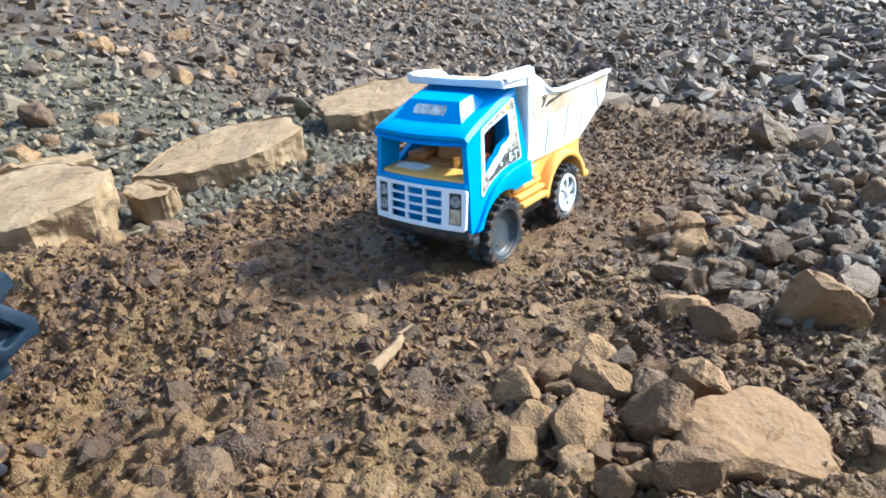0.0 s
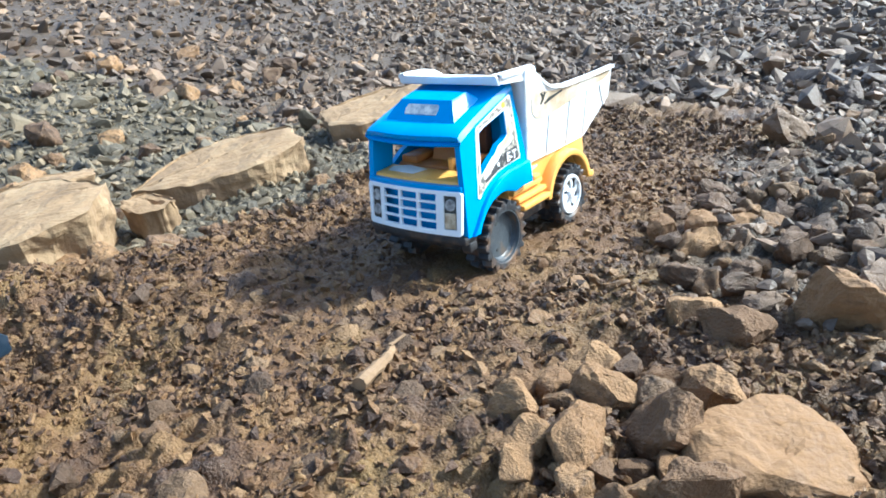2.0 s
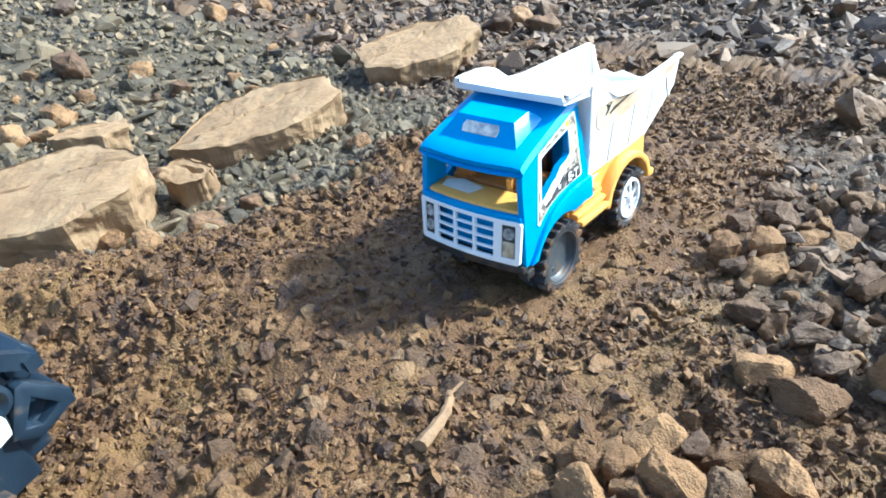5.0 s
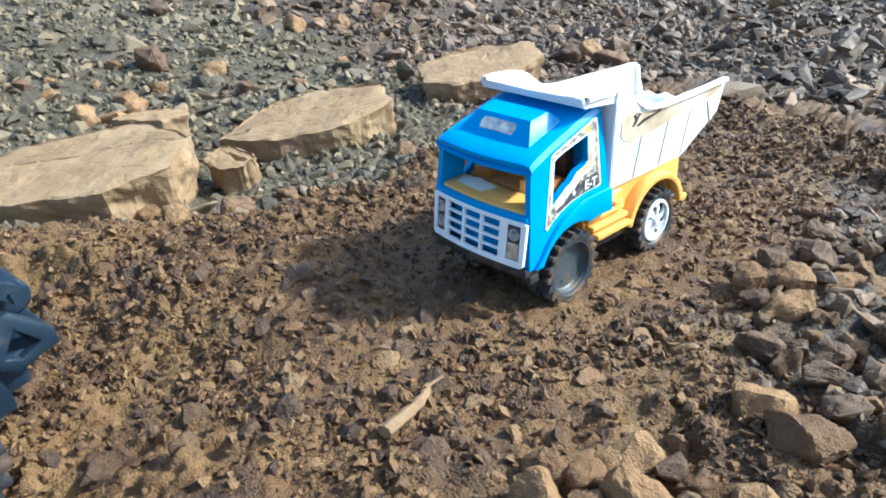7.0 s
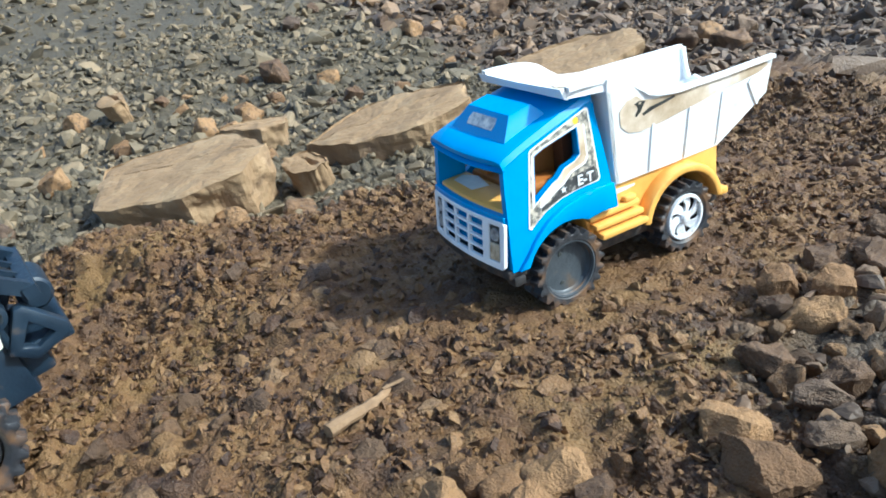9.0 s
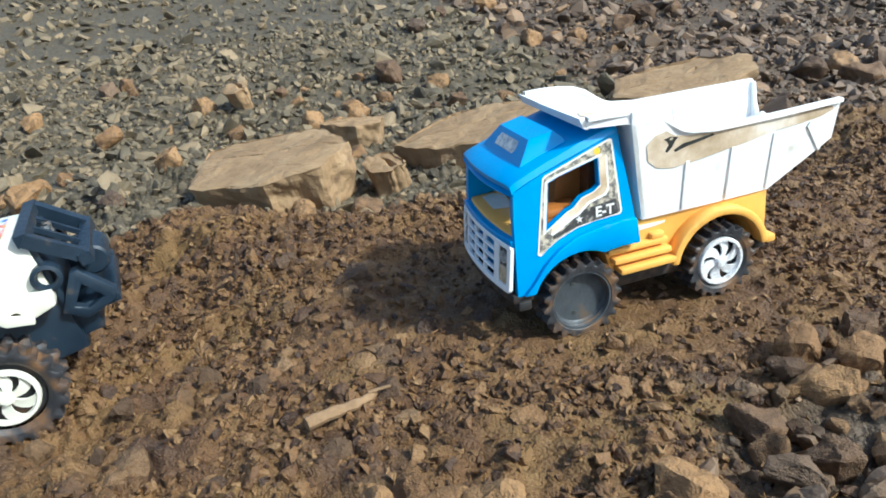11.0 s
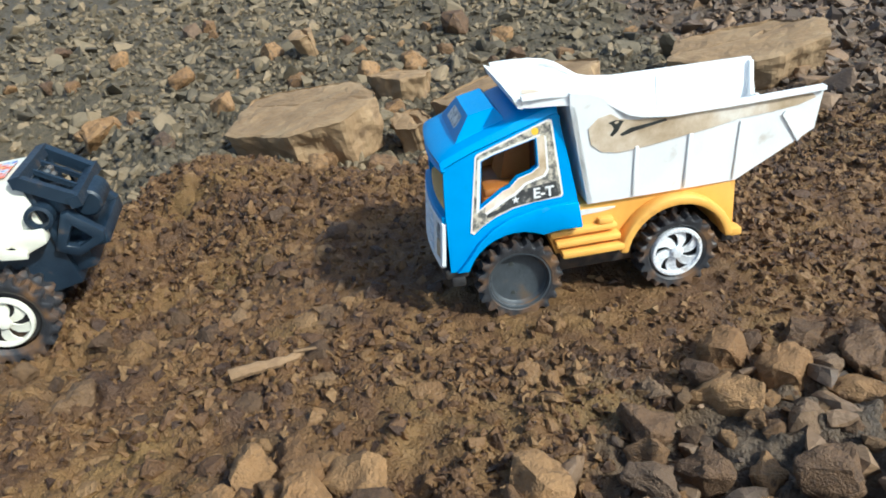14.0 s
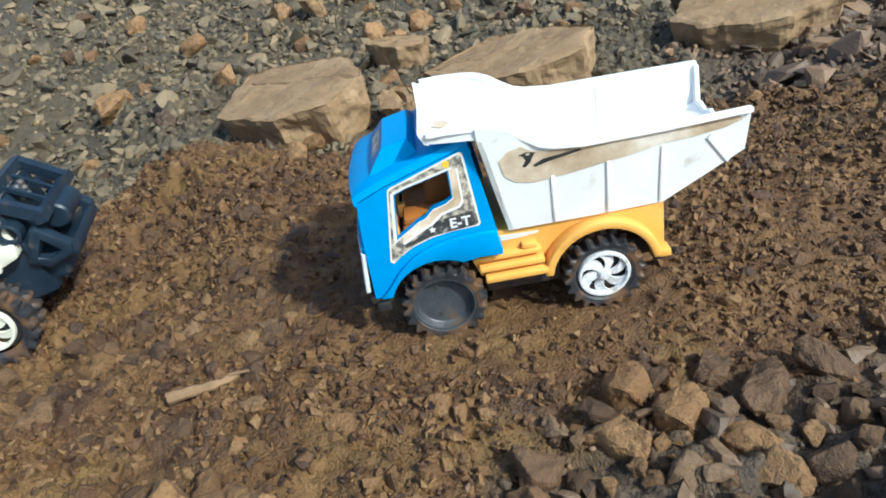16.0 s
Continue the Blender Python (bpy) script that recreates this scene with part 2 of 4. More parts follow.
def clods(x, y, size, seed, share=0.8, sharp=0.5):
    """Lumps of broken mud, about that size apart: heights from 0 to 1, with steep uneven edges."""
    u = x / size + 0.30 * soft_noise(x, y, size * 0.55, seed + 1) + 0.16 * soft_noise(x, y, size * 0.25, seed + 2)
    v = y / size + 0.30 * soft_noise(x, y, size * 0.55, seed + 3) + 0.16 * soft_noise(x, y, size * 0.25, seed + 4)
    iu, iv = np.floor(u), np.floor(v)
    top = np.zeros_like(u)
    for du in (-1, 0, 1):
        for dv in (-1, 0, 1):
            cu, cv = iu + du, iv + dv
            r = 0.28 + 0.42 * lattice(cu, cv, seed + 5)
            d2 = ((u - cu - lattice(cu, cv, seed + 6)) ** 2 + (v - cv - lattice(cu, cv, seed + 7)) ** 2) / (r * r)
            lump = np.maximum(0, 1 - d2) ** sharp * (0.35 + 0.65 * lattice(cu, cv, seed + 8)) * (r / 0.70)
            top = np.maximum(top, lump * (lattice(cu, cv, seed + 9) < share))
    return top


def ridge_edge(y):
    """x of the mud ridge's far edge at each y."""
    return -0.47 + 0.19 * step(-0.42, 0.0, y) - 0.25 * step(-0.55, -1.1, y) + 0.035 * soft_noise(y, 0 * y, 0.13, 31)


def soils(x, y):
    """Shares of olive grit and of dark grit."""
    wob = 0.05 * soft_noise(x, y, 0.12, 5) + 0.025 * soft_noise(x, y, 0.05, 6)
    olive = step(0.02, 0.09, ridge_edge(y) - x + wob)
    dark = step(0.0, 0.10, y - 0.20 - 0.25 * step(-0.1, -1.0, x) + wob)
    dark = dark * (1 - step(0.30, 0.20, np.abs(x + 0.06) + wob) * step(0.85, 0.55, y + 2 * wob))
    dark = np.maximum(dark, step(0.17, 0.28, x + wob) * step(-0.14, 0.04, y + wob))
    dark = np.maximum(dark, step(0.50, 0.75, x + 3 * wob))
    olive = olive * (1 - step(0.1, 0.7, y + 0.35 * x - 0.1 + wob))
    olive = np.maximum(olive, step(-1.0, -1.3, y + 3 * wob) * (1 - dark))
    return olive, np.clip(dark, 0, 1)


def height(x, y):
    olive_side = step(0.0, 0.16, ridge_edge(y) - x)
    h = -0.045 * olive_side + 0.15 * np.maximum(0, -x - 1.1) ** 1.1
    along, beside = (x - 0.05) * -0.876 + (y + 0.42) * -0.482, (x - 0.05) * -0.482 + (y + 0.42) * 0.876
    ramp = np.clip(along / 0.15, 0, 1)
    h = h - 0.042 * (0.7 * ramp + 0.3 * step(0, 1, ramp)) * step(1.6, 0.8, along) * step(0.26, 0.13, beside) * step(-1.2, -0.6, beside)
    h = h - 0.15 * np.clip(-0.54 - y, 0, 0.5) * step(0.1, 0.25, along) * step(1.6, 0.8, along) * step(0.26, 0.13, beside) * step(-1.2, -0.6, beside)
    far = np.hypot(x, y)
    h = h + 0.04 * soft_noise(x, y, 1.3, 1) * step(0.6, 1.6, far)
    near = step(0.12, 0.34, np.maximum(np.abs(x), np.abs(y) * 0.6)) * step(3.0, 1.2, far)
    h = h + near * (0.014 * soft_noise(x, y, 0.22, 2) + 0.007 * soft_noise(x, y, 0.07, 3))
    fine = (0.35 + 0.65 * near) * step(2.2, 1.0, far)
    h = h + fine * (0.0050 * soft_noise(x, y, 0.034, 4) + 0.0020 * soft_noise(x, y, 0.009, 9))
    close = (x > -0.95) & (x < 0.65) & (y > -0.95) & (y < 0.80)
    if close.any():
        p, q = x[close], y[close]
        broken = 0.40 + 0.60 * step(-0.35, 0.20, soft_noise(p, q, 0.16, 61) + 0.5 * soft_noise(p, q, 0.06, 62))
        rough = 0.017 * clods(p, q, 0.040, 70, 0.55) * broken + 0.0150 * clods(p, q, 0.021, 90, 0.85) * broken + 0.0080 * clods(p, q, 0.011, 110, 0.85)
        rough += 0.0016 * soft_noise(p, q, 0.006, 130)
        h = h.copy()
        h[close] += fine[close] * rough
    return h


def fast_mesh(name, verts, faces):
    """A mesh from arrays of vertices and triangles or quads."""
    me = bpy.data.meshes.new(name)
    k = faces.shape[1]
    me.vertices.add(len(verts))
    me.vertices.foreach_set("co", np.ascontiguousarray(verts, np.float32).ravel())
    me.loops.add(faces.size)
    me.loops.foreach_set("vertex_index", np.ascontiguousarray(faces, np.int32).ravel())
    me.polygons.add(len(faces))
    me.polygons.foreach_set("loop_start", np.arange(0, faces.size, k, dtype=np.int32))
    me.polygons.foreach_set("use_smooth", np.zeros(len(faces), bool))
    me.update(calc_edges=True)
    return me


def build_ground():
    far = 0.0029 * np.cumsum(1.066 ** np.arange(1, 120))

    def lines(a, b):
        """Even lines from a to b, and ever wider ones out to the horizon."""
        return np.concatenate([a - far[::-1], np.arange(a, b, 0.0029), b + far])

    gx, gy = np.meshgrid(lines(-0.72, 0.42), lines(-0.70, 0.48))
    rows_y, rows_x = gx.shape
    x, y = gx.ravel(), gy.ravel()
    verts = np.stack([x, y, height(x, y)], 1)
    i = np.arange(rows_x * rows_y).reshape(rows_y, rows_x)
    faces = np.stack([i[:-1, :-1].ravel(), i[:-1, 1:].ravel(), i[1:, 1:].ravel(), i[1:, :-1].ravel()], 1)
    me = fast_mesh("ground", verts, faces)
    me.polygons.foreach_set("use_smooth", np.ones(len(faces), bool))
    layer = me.color_attributes.new("soil", "FLOAT_COLOR", "POINT")
    olive, dark = soils(x, y)
    layer.data.foreach_set("color", np.stack([olive, dark, np.zeros_like(x), np.ones_like(x)], 1).astype(np.float32).ravel())
    me.materials.append(ground_material())
    tagged(new("ground", me), "uneven brown mud with grit and trodden ruts", "ground", kind="structure")


build_ground()


# ---- stones ----
def stone_shape(rnd, points, squash, worn=False):
    """Vertices and triangles of one angular stone, about 1 across: the hull of scattered points."""
    p = rnd.normal(size=(points, 3))
    p = p / np.linalg.norm(p, axis=1)[:, None] * rnd.uniform(0.40, 0.62, (points, 1))
    p = np.clip(p, -rnd.uniform(0.30, 0.46, 3), rnd.uniform(0.30, 0.46, 3)) * np.array([rnd.uniform(1.1, 1.5), rnd.uniform(0.85, 1.1), rnd.uniform(*squash) * 1.25])
    bm = bmesh.new()
    for q in p:
        bm.verts.new(q)
    got = bmesh.ops.convex_hull(bm, input=bm.verts[:])
    bmesh.ops.delete(bm, geom=[g for g in got["geom_interior"] if isinstance(g, bmesh.types.BMVert)], context="VERTS")
    bmesh.ops.triangulate(bm, faces=bm.faces[:])
    if worn:
        bmesh.ops.subdivide_edges(bm, edges=bm.edges[:], cuts=1, use_grid_fill=True)
        bmesh.ops.smooth_vert(bm, verts=bm.verts[:], factor=0.45, use_axis_x=True, use_axis_y=True, use_axis_z=True)
        for q in bm.verts:
            q.co *= 1.06 + rnd.normal() * 0.05
        bmesh.ops.triangulate(bm, faces=bm.faces[:])
    bm.verts.index_update()
    v = np.array([q.co for q in bm.verts])
    f = np.array([[q.index for q in t.verts] for t in bm.faces])
    bm.free()
    return v, f


def turns(n, tilt):
    """Random turns: any way round, tipped by up to tilt radians."""
    a, b, c = RNG.uniform(0, 6.283, n), RNG.normal(0, tilt, n), RNG.normal(0, tilt, n)
    ca, sa, cb, sb, cc, sc = np.cos(a), np.sin(a), np.cos(b), np.sin(b), np.cos(c), np.sin(c)
    o, z = np.ones(n), np.zeros(n)
    ra = np.stack([ca, -sa, z, sa, ca, z, z, z, o], 1).reshape(-1, 3, 3)
    rb = np.stack([o, z, z, z, cb, -sb, z, sb, cb], 1).reshape(-1, 3, 3)
    rc = np.stack([cc, z, sc, z, o, z, -sc, z, cc], 1).reshape(-1, 3, 3)
    return ra @ rb @ rc


def scatter(name, label, material, x, y, size, points, tilt=0.5, sink=0.12, squash=(0.55, 0.95), worn_from=0.018):
    """Many small stones lying on the ground, joined into one object; those over worn_from across have blunted edges."""
    vs, fs, base = [], [], 0
    z = height(x, y) + size * sink
    r = turns(len(x), tilt)
    for worn in (False, True):
        shapes = [stone_shape(RNG, max(8, points - 4 * worn), squash, worn) for _ in range(36)]
        pick = np.where((size >= worn_from) == worn, RNG.integers(0, len(shapes), len(x)), -1)
        for k, (v, f) in enumerate(shapes):
            s = np.flatnonzero(pick == k)
            vv = np.einsum("nij,vj->nvi", r[s], v) * size[s][:, None, None] + np.stack([x[s], y[s], z[s]], 1)[:, None]
            vs.append(vv.reshape(-1, 3))
            fs.append((f[None] + base + (np.arange(len(s)) * len(v))[:, None, None]).reshape(-1, 3))
            base += len(s) * len(v)
    me = fast_mesh(name, np.concatenate(vs), np.concatenate(fs))
    me.materials.append(material)
    return tagged(new(name, me), label, "mud" if material is M_CLOD else "gravel", kind="stuff")


def field(n, x0, x1, y0, y1, keep):
    x, y = RNG.uniform(x0, x1, n), RNG.uniform(y0, y1, n)
    k = RNG.random(n) < keep(x, y)
    return x[k], y[k]


def off_truck(x, y):
    """0 under the truck's and the jeep's wheels, 1 elsewhere."""
    return 1 - (np.abs(x) < 0.075) * (y > -0.13) * (y < 0.14) - (np.abs(x) < 0.08) * (y < -0.38) * (y > -0.70)


def sizes(n, lo, hi, power=2.2):
    return lo + (hi - lo) * RNG.random(n) ** power


def olive_share(x, y):
    return soils(x, y)[0] * (1 - soils(x, y)[1])


def mud_share(x, y):
    o, d = soils(x, y)
    return (1 - o) * (1 - d)


x, y = field(24000, -2.1, 0.1, -1.3, 1.0, lambda x, y: olive_share(x, y))
scatter("gravel", "small olive and tan gravel on the low field", M_GRAVEL_OLIVE, x, y, sizes(len(x), 0.004, 0.030, 3.4), 12, worn_from=0.022)
x, y = field(150, -1.25, -0.35, -0.75, 0.25, lambda x, y: olive_share(x, y))
scatter("pebbles", "rounded tan and olive pebbles on the low field", M_GRAVEL_OLIVE, x, y, sizes(len(x), 0.020, 0.050, 2.0), 18, sink=0.05, squash=(0.5, 0.8), worn_from=0.0)
x, y = field(18000, -4.2, 0.3, -3.4, 2.6, lambda x, y: olive_share(x, y) * (np.hypot(x, y) > 0.9))
scatter("gravel", "coarser olive and tan gravel further off", M_GRAVEL_OLIVE, x, y, sizes(len(x), 0.012, 0.075, 4), 9, squash=(0.4, 0.75), worn_from=0.05)
x, y = field(11000, -11, -1.5, -8, 6, lambda x, y: olive_share(x, y) * (np.hypot(x, y) > 3))
scatter("gravel", "scattered gravel far off on the slope", M_GRAVEL_OLIVE, x, y, sizes(len(x), 0.04, 0.16, 3), 9, squash=(0.4, 0.75), worn_from=0.5)
x, y = field(18000, -1.3, 0.85, -0.4, 1.5, lambda x, y: soils(x, y)[1] * off_truck(x, y))
scatter("gravel", "dark wet grey-brown gravel", M_GRAVEL_DARK, x, y, sizes(len(x), 0.005, 0.036, 3.4), 13, squash=(0.4, 0.8), worn_from=0.020)
x, y = field(11000, -2.2, 1.0, 0.6, 2.8, lambda x, y: soils(x, y)[1])
scatter("gravel", "fine grey-brown gravel between the coarser stones", M_GRAVEL_DARK, x, y, sizes(len(x), 0.010, 0.034, 2.5), 9, squash=(0.4, 0.8), worn_from=0.5)
x, y = field(13000, -4.2, 2.2, 0.4, 4.4, lambda x, y: soils(x, y)[1] * (1 - step(0.5, 0.9, x) * step(0.6, 0.2, y)))
scatter("gravel", "coarse dark gravel on the rising ground behind", M_GRAVEL_DARK, x, y, sizes(len(x), 0.016, 0.085, 4), 11, squash=(0.4, 0.75), worn_from=0.06)
x, y = field(11000, -13, 5, 0.3, 13, lambda x, y: soils(x, y)[1] * (np.hypot(x, y) > 3.6))
scatter("gravel", "dark gravel far off", M_GRAVEL_DARK, x, y, sizes(len(x), 0.04, 0.17, 3), 9, squash=(0.4, 0.75), worn_from=0.5)
x, y = field(3600, 0.5, 6, -6, 1.4, lambda x, y: 1 - step(0.3, 0.9, y - 0.1 * x))
scatter("gravel", "dark gravel on the field beside the track", M_GRAVEL_DARK, x, y, sizes(len(x), 0.016, 0.10, 4), 9, squash=(0.4, 0.75), worn_from=0.5)
x, y = field(62000, -0.7, 0.42, -0.80, 0.60, lambda x, y: mud_share(x, y) * (0.35 + 0.65 * (soft_noise(x, y, 0.09, 77) > -0.2)) * np.maximum(off_truck(x, y), 0.2))
scatter("mud_crumbs", "moist brown mud crumbs on the track", M_CLOD, x, y, sizes(len(x), 0.0035, 0.0130, 2.4), 8, tilt=1.2, sink=0.06, worn_from=0.5)
x, y = field(1700, -0.7, 0.45, -0.85, 0.7, lambda x, y: mud_share(x, y) * off_truck(x, y))
scatter("mud_clods", "larger muddy clods and half-buried pebbles", M_CLOD, x, y, sizes(len(x), 0.010, 0.030, 2.6), 16, sink=-0.05, squash=(0.4, 0.7), worn_from=0.0)


def stone_mesh(seed, material):
    """An angular stone with worn edges and a pitted skin."""
    rnd = np.random.default_rng(seed)
    v, f = stone_shape(rnd, 20, (0.62, 0.9))
    bm = bmesh.new()
    vs = [bm.verts.new(p) for p in v]
    for t in f:
        bm.faces.new([vs[k] for k in t])
    for _ in range(3):
        bmesh.ops.subdivide_edges(bm, edges=bm.edges[:], cuts=1, use_grid_fill=True)
        if _ == 1:
            bmesh.ops.smooth_vert(bm, verts=bm.verts[:], factor=0.28, use_axis_x=True, use_axis_y=True, use_axis_z=True)
    bmesh.ops.triangulate(bm, faces=bm.faces[:])
    bm.normal_update()
    for q in bm.verts:
        p = q.co * 3.0 + Vector((seed, 0, 0))
        chip = 0.05 * max(0.0, noise.noise(p * 1.3 + Vector((0, 7, 0))) - 0.15)
        q.co = q.co + q.normal * (0.07 * noise.noise(p * 0.9) + 0.035 * noise.noise(p * 2.7) + 0.020 * noise.noise(p * 6.5) + 0.008 * noise.noise(p * 14) - chip)
    me = bpy.data.meshes.new("stone")
    bm.to_mesh(me)
    bm.free()
    me.polygons.foreach_set("use_smooth", np.ones(len(me.polygons), bool))
    me.set_sharp_from_angle(angle=radians(32))
    me.materials.append(material)
    return me


STONES = [stone_mesh(100 + k, M_STONE) for k in range(12)]
DARKS = [stone_mesh(200 + k, M_STONE_DARK) for k in range(10)]
MUDDY = [stone_mesh(400 + k, M_MUDDY) for k in range(6)]
BOULDERS = [stone_mesh(300 + k, M_BOULDER) for k in range(6)]
LABELS = {"boulder": "large tan boulder among the loose stones", "tan": "loose angular brown stone lying on the mud", "muddy": "mud-coated stone half sunk in the track", "dark": "dark angular stone in the wet gravel"}


def stone(px, py, size, dark=False, sink=0.14, turn=None, big=False, flat=1.0, muddy=False):
    me = random.choice(MUDDY if muddy else BOULDERS if big else DARKS if dark else STONES)
    ob = new("stone", me)
    z = float(height(np.array([px]), np.array([py]))[0])
    ob.matrix_world = pose(px, py, z + size * sink, random.gauss(0, 14), random.gauss(0, 14), random.uniform(0, 360) if turn is None else turn) @ Matrix.Diagonal((size, size, size * flat, 1))
    return tagged(ob, LABELS["muddy" if muddy else "boulder" if big else "dark" if dark else "tan"], "stone", "loose stones")


def pile(n, cx, cy, rx, ry, lo, hi, dark_share, gap=0.75, tan=0.0, mud=0.0):
    """Stones thrown over an oval, none inside another."""
    got = []
    for _ in range(n * 30):
        a, r = random.uniform(0, 6.283), math.sqrt(random.random())
        px, py, s = cx + rx * r * math.cos(a), cy + ry * r * math.sin(a), lo + (hi - lo) * random.random() ** 1.8
        if abs(px) < 0.095 and -0.17 < py < 0.16:
            continue
        if all(math.hypot(px - qx, py - qy) > gap * (s + q) / 2 for qx, qy, q in PLACED):
            PLACED.append((px, py, s))
            got.append(stone(px, py, s, random.random() < dark_share, big=random.random() < tan, muddy=random.random() < mud))
            if len(got) == n:
                break


PLACED = []
BURIED = [(random.uniform(-0.28, 0.2), random.uniform(-0.62, -0.2), random.uniform(0.018, 0.045)) for _ in range(26)]
for px, py, s in ((0.300, -0.262, 0.058), (0.258, -0.245, 0.046), (0.305, -0.195, 0.050), (0.262, -0.300, 0.050), (0.36, -0.06, 0.080), (0.262, -0.105, 0.052), (0.300, -0.125, 0.044), (0.175, 0.055, 0.042), (0.205, 0.085, 0.046), (0.215, 0.040, 0.040), (0.235, 0.120, 0.038)):
    PLACED.append((px, py, s))
    stone(px, py, s, big=True, flat=0.8 if s > 0.07 else 1.0)
PLACED.append((0.354, -0.248, 0.120))
boulder = tagged(new("boulder", BOULDERS[2]), "large rounded tan boulder beside the loose stones", "stone")
boulder.matrix_world = pose(0.354, -0.248, 0.004, 4, 8, 35) @ Matrix.Diagonal((0.125, 0.115, 0.075, 1))
for px, py, s in ((-0.425, -0.165, 0.060), (-0.455, -0.075, 0.045), (-0.40, -0.26, 0.042), (-0.47, 0.16, 0.05)):
    PLACED.append((px, py, s))
    stone(px, py, s, sink=0.05)
pile(20, 0.275, -0.265, 0.085, 0.075, 0.024, 0.048, 0.1, gap=0.68, tan=0.5, mud=0.1)
pile(84, 0.285, 0.10, 0.125, 0.17, 0.016, 0.048, 0.15, mud=0.35)
for px, py, s in BURIED:
    PLACED.append((px, py, s))
    stone(px, py, s, sink=-0.18, muddy=random.random() < 0.85)
pile(45, 0.38, 0.16, 0.16, 0.20, 0.025, 0.06, 0.5, mud=0.3)
pile(26, 0.50, 0.62, 0.36, 0.34, 0.03, 0.075, 0.8)
pile(30, -0.95, -0.15, 0.55, 0.45, 0.025, 0.07, 0.1)
pile(16, -1.25, -0.75, 0.6, 0.4, 0.03, 0.10, 0.1)
pile(12, -1.7, 0.55, 0.8, 0.55, 0.05, 0.12, 0.2)
pile(12, -0.9, 0.85, 0.8, 0.5, 0.04, 0.11, 0.3)
pile(14, -0.12, -0.40, 0.25, 0.2, 0.014, 0.032, 0.4, mud=0.8)


def slab(px, py, wide, deep, tall, turn, tip, seed, label):
    """A broken slab of tan rock with a cracked flat top."""
    bm = bmesh.new()
    bmesh.ops.create_cube(bm, size=2.0)
    bmesh.ops.subdivide_edges(bm, edges=bm.edges[:], cuts=22, use_grid_fill=True)
    shift = Vector((seed * 3.1, seed * 1.7, 0))
    rnd = random.Random(seed)
    breaks = [(6.28318 * (k + rnd.uniform(-0.28, 0.28)) / 7, rnd.uniform(0.80, 1.0)) for k in range(7)]
    for v in bm.verts:
        p = v.co.copy()
        a = math.atan2(p.y, p.x)
        ring = max(abs(p.x), abs(p.y))
        edge = min(d / math.cos(a - b) for b, d in breaks if math.cos(a - b) > 0.3) + 0.05 * noise.noise(Vector((math.cos(a) * 4, math.sin(a) * 4, seed + 9)))
        x, y = math.cos(a) * ring * edge * wide / 2, math.sin(a) * ring * edge * deep / 2
        z = tall * (p.z if p.z > 0 else 0.4 * p.z)
        q = Vector((x, y, z)) + shift
        side = Vector((p.x, p.y, 0)).normalized() * (ring > 0.98)
        top = p.z > 0.98
        out = side * (0.006 * noise.noise(q * 30) + 0.003 * noise.noise(q * 75)) + side * (0.010 * noise.noise(Vector((x * 12, y * 12, z * 12)) + shift) - 0.22 * tall * (1 - p.z) * 0.5)
        lift = 0.005 * noise.noise(q * 10) + 0.0024 * noise.noise(q * 45) + 0.0014 * noise.noise(q * 120)
        lift -= 0.03 * tall * (ring > 0.98)
        crack = abs(y - 0.10 * deep - 0.16 * x - 0.014 * noise.noise(Vector((x * 28, y * 28, seed))))
        if y > 0.10 * deep + 0.16 * x:
            lift -= 0.006
        lift -= 0.016 * max(0.0, 1 - crack / 0.006)
        v.co = Vector((x, y, z)) + out + Vector((0, 0, lift if top else 0))
    me = bpy.data.meshes.new("rock_slab")
    bm.to_mesh(me)
    bm.free()
    me.materials.append(M_SLAB)
    ob = new("rock_slab", me)
    z = float(height(np.array([px]), np.array([py]))[0])
    ob.matrix_world = Matrix.Translation((px, py, z)) @ Matrix.Rotation(radians(8), 4, Vector((1, 1, 0))) @ pose(0, 0, 0, tip[0], tip[1], turn)
    return tagged(ob, label, "rock", "rock slabs")


slab(-0.63, -0.28, 0.31, 0.22, 0.062, 48, (3, -3), 3, "large flat tan rock slab with a crack across")
slab(-0.63, 0.10, 0.29, 0.18, 0.060, 66, (2, -5), 5, "tilted tan rock slab at the edge of the mud")
slab(-0.66, 0.52, 0.29, 0.19, 0.062, 75, (2, -4), 8, "broad tan rock slab behind the mud track")
slab(-0.56, -0.10, 0.09, 0.07, 0.055, 20, (5, 5), 9, "small blocky tan rock beside the slabs")
slab(-0.86, -0.10, 0.13, 0.08, 0.05, 70, (-4, 6), 11, "rough reddish-tan rock at the mud's edge")
slab(-1.30, -0.30, 0.075, 0.065, 0.06, 15, (8, 3), 12, "blocky tan rock standing in the gravel")


# ---- building blocks (tenths of a metre) ----
K = 0.1


def part(name, bm, material, parent, label="", smooth=False):
    """Links a bmesh, drawn in tenths of a metre, as one mesh under a thing or a part."""
    bmesh.ops.recalc_face_normals(bm, faces=bm.faces[:])
    me = bpy.data.meshes.new(name)
    for v in bm.verts:
        v.co *= K
    bm.to_mesh(me)
    bm.free()
    me.materials.append(material)
    if smooth:
        me.polygons.foreach_set("use_smooth", np.ones(len(me.polygons), bool))
        me.set_sharp_from_angle(angle=radians(38))
    ob = new(name, me)
    ob.parent = parent
    if label:
        tagged(ob, label)
    return ob


def rounded(bm, width, segments=2, angle=30):
    edges = [e for e in bm.edges if len(e.link_faces) == 2 and e.calc_face_angle(0) > radians(angle)]
    bmesh.ops.bevel(bm, geom=edges, offset=width, segments=segments, profile=0.5, affect="EDGES", clamp_overlap=True)
    return bm


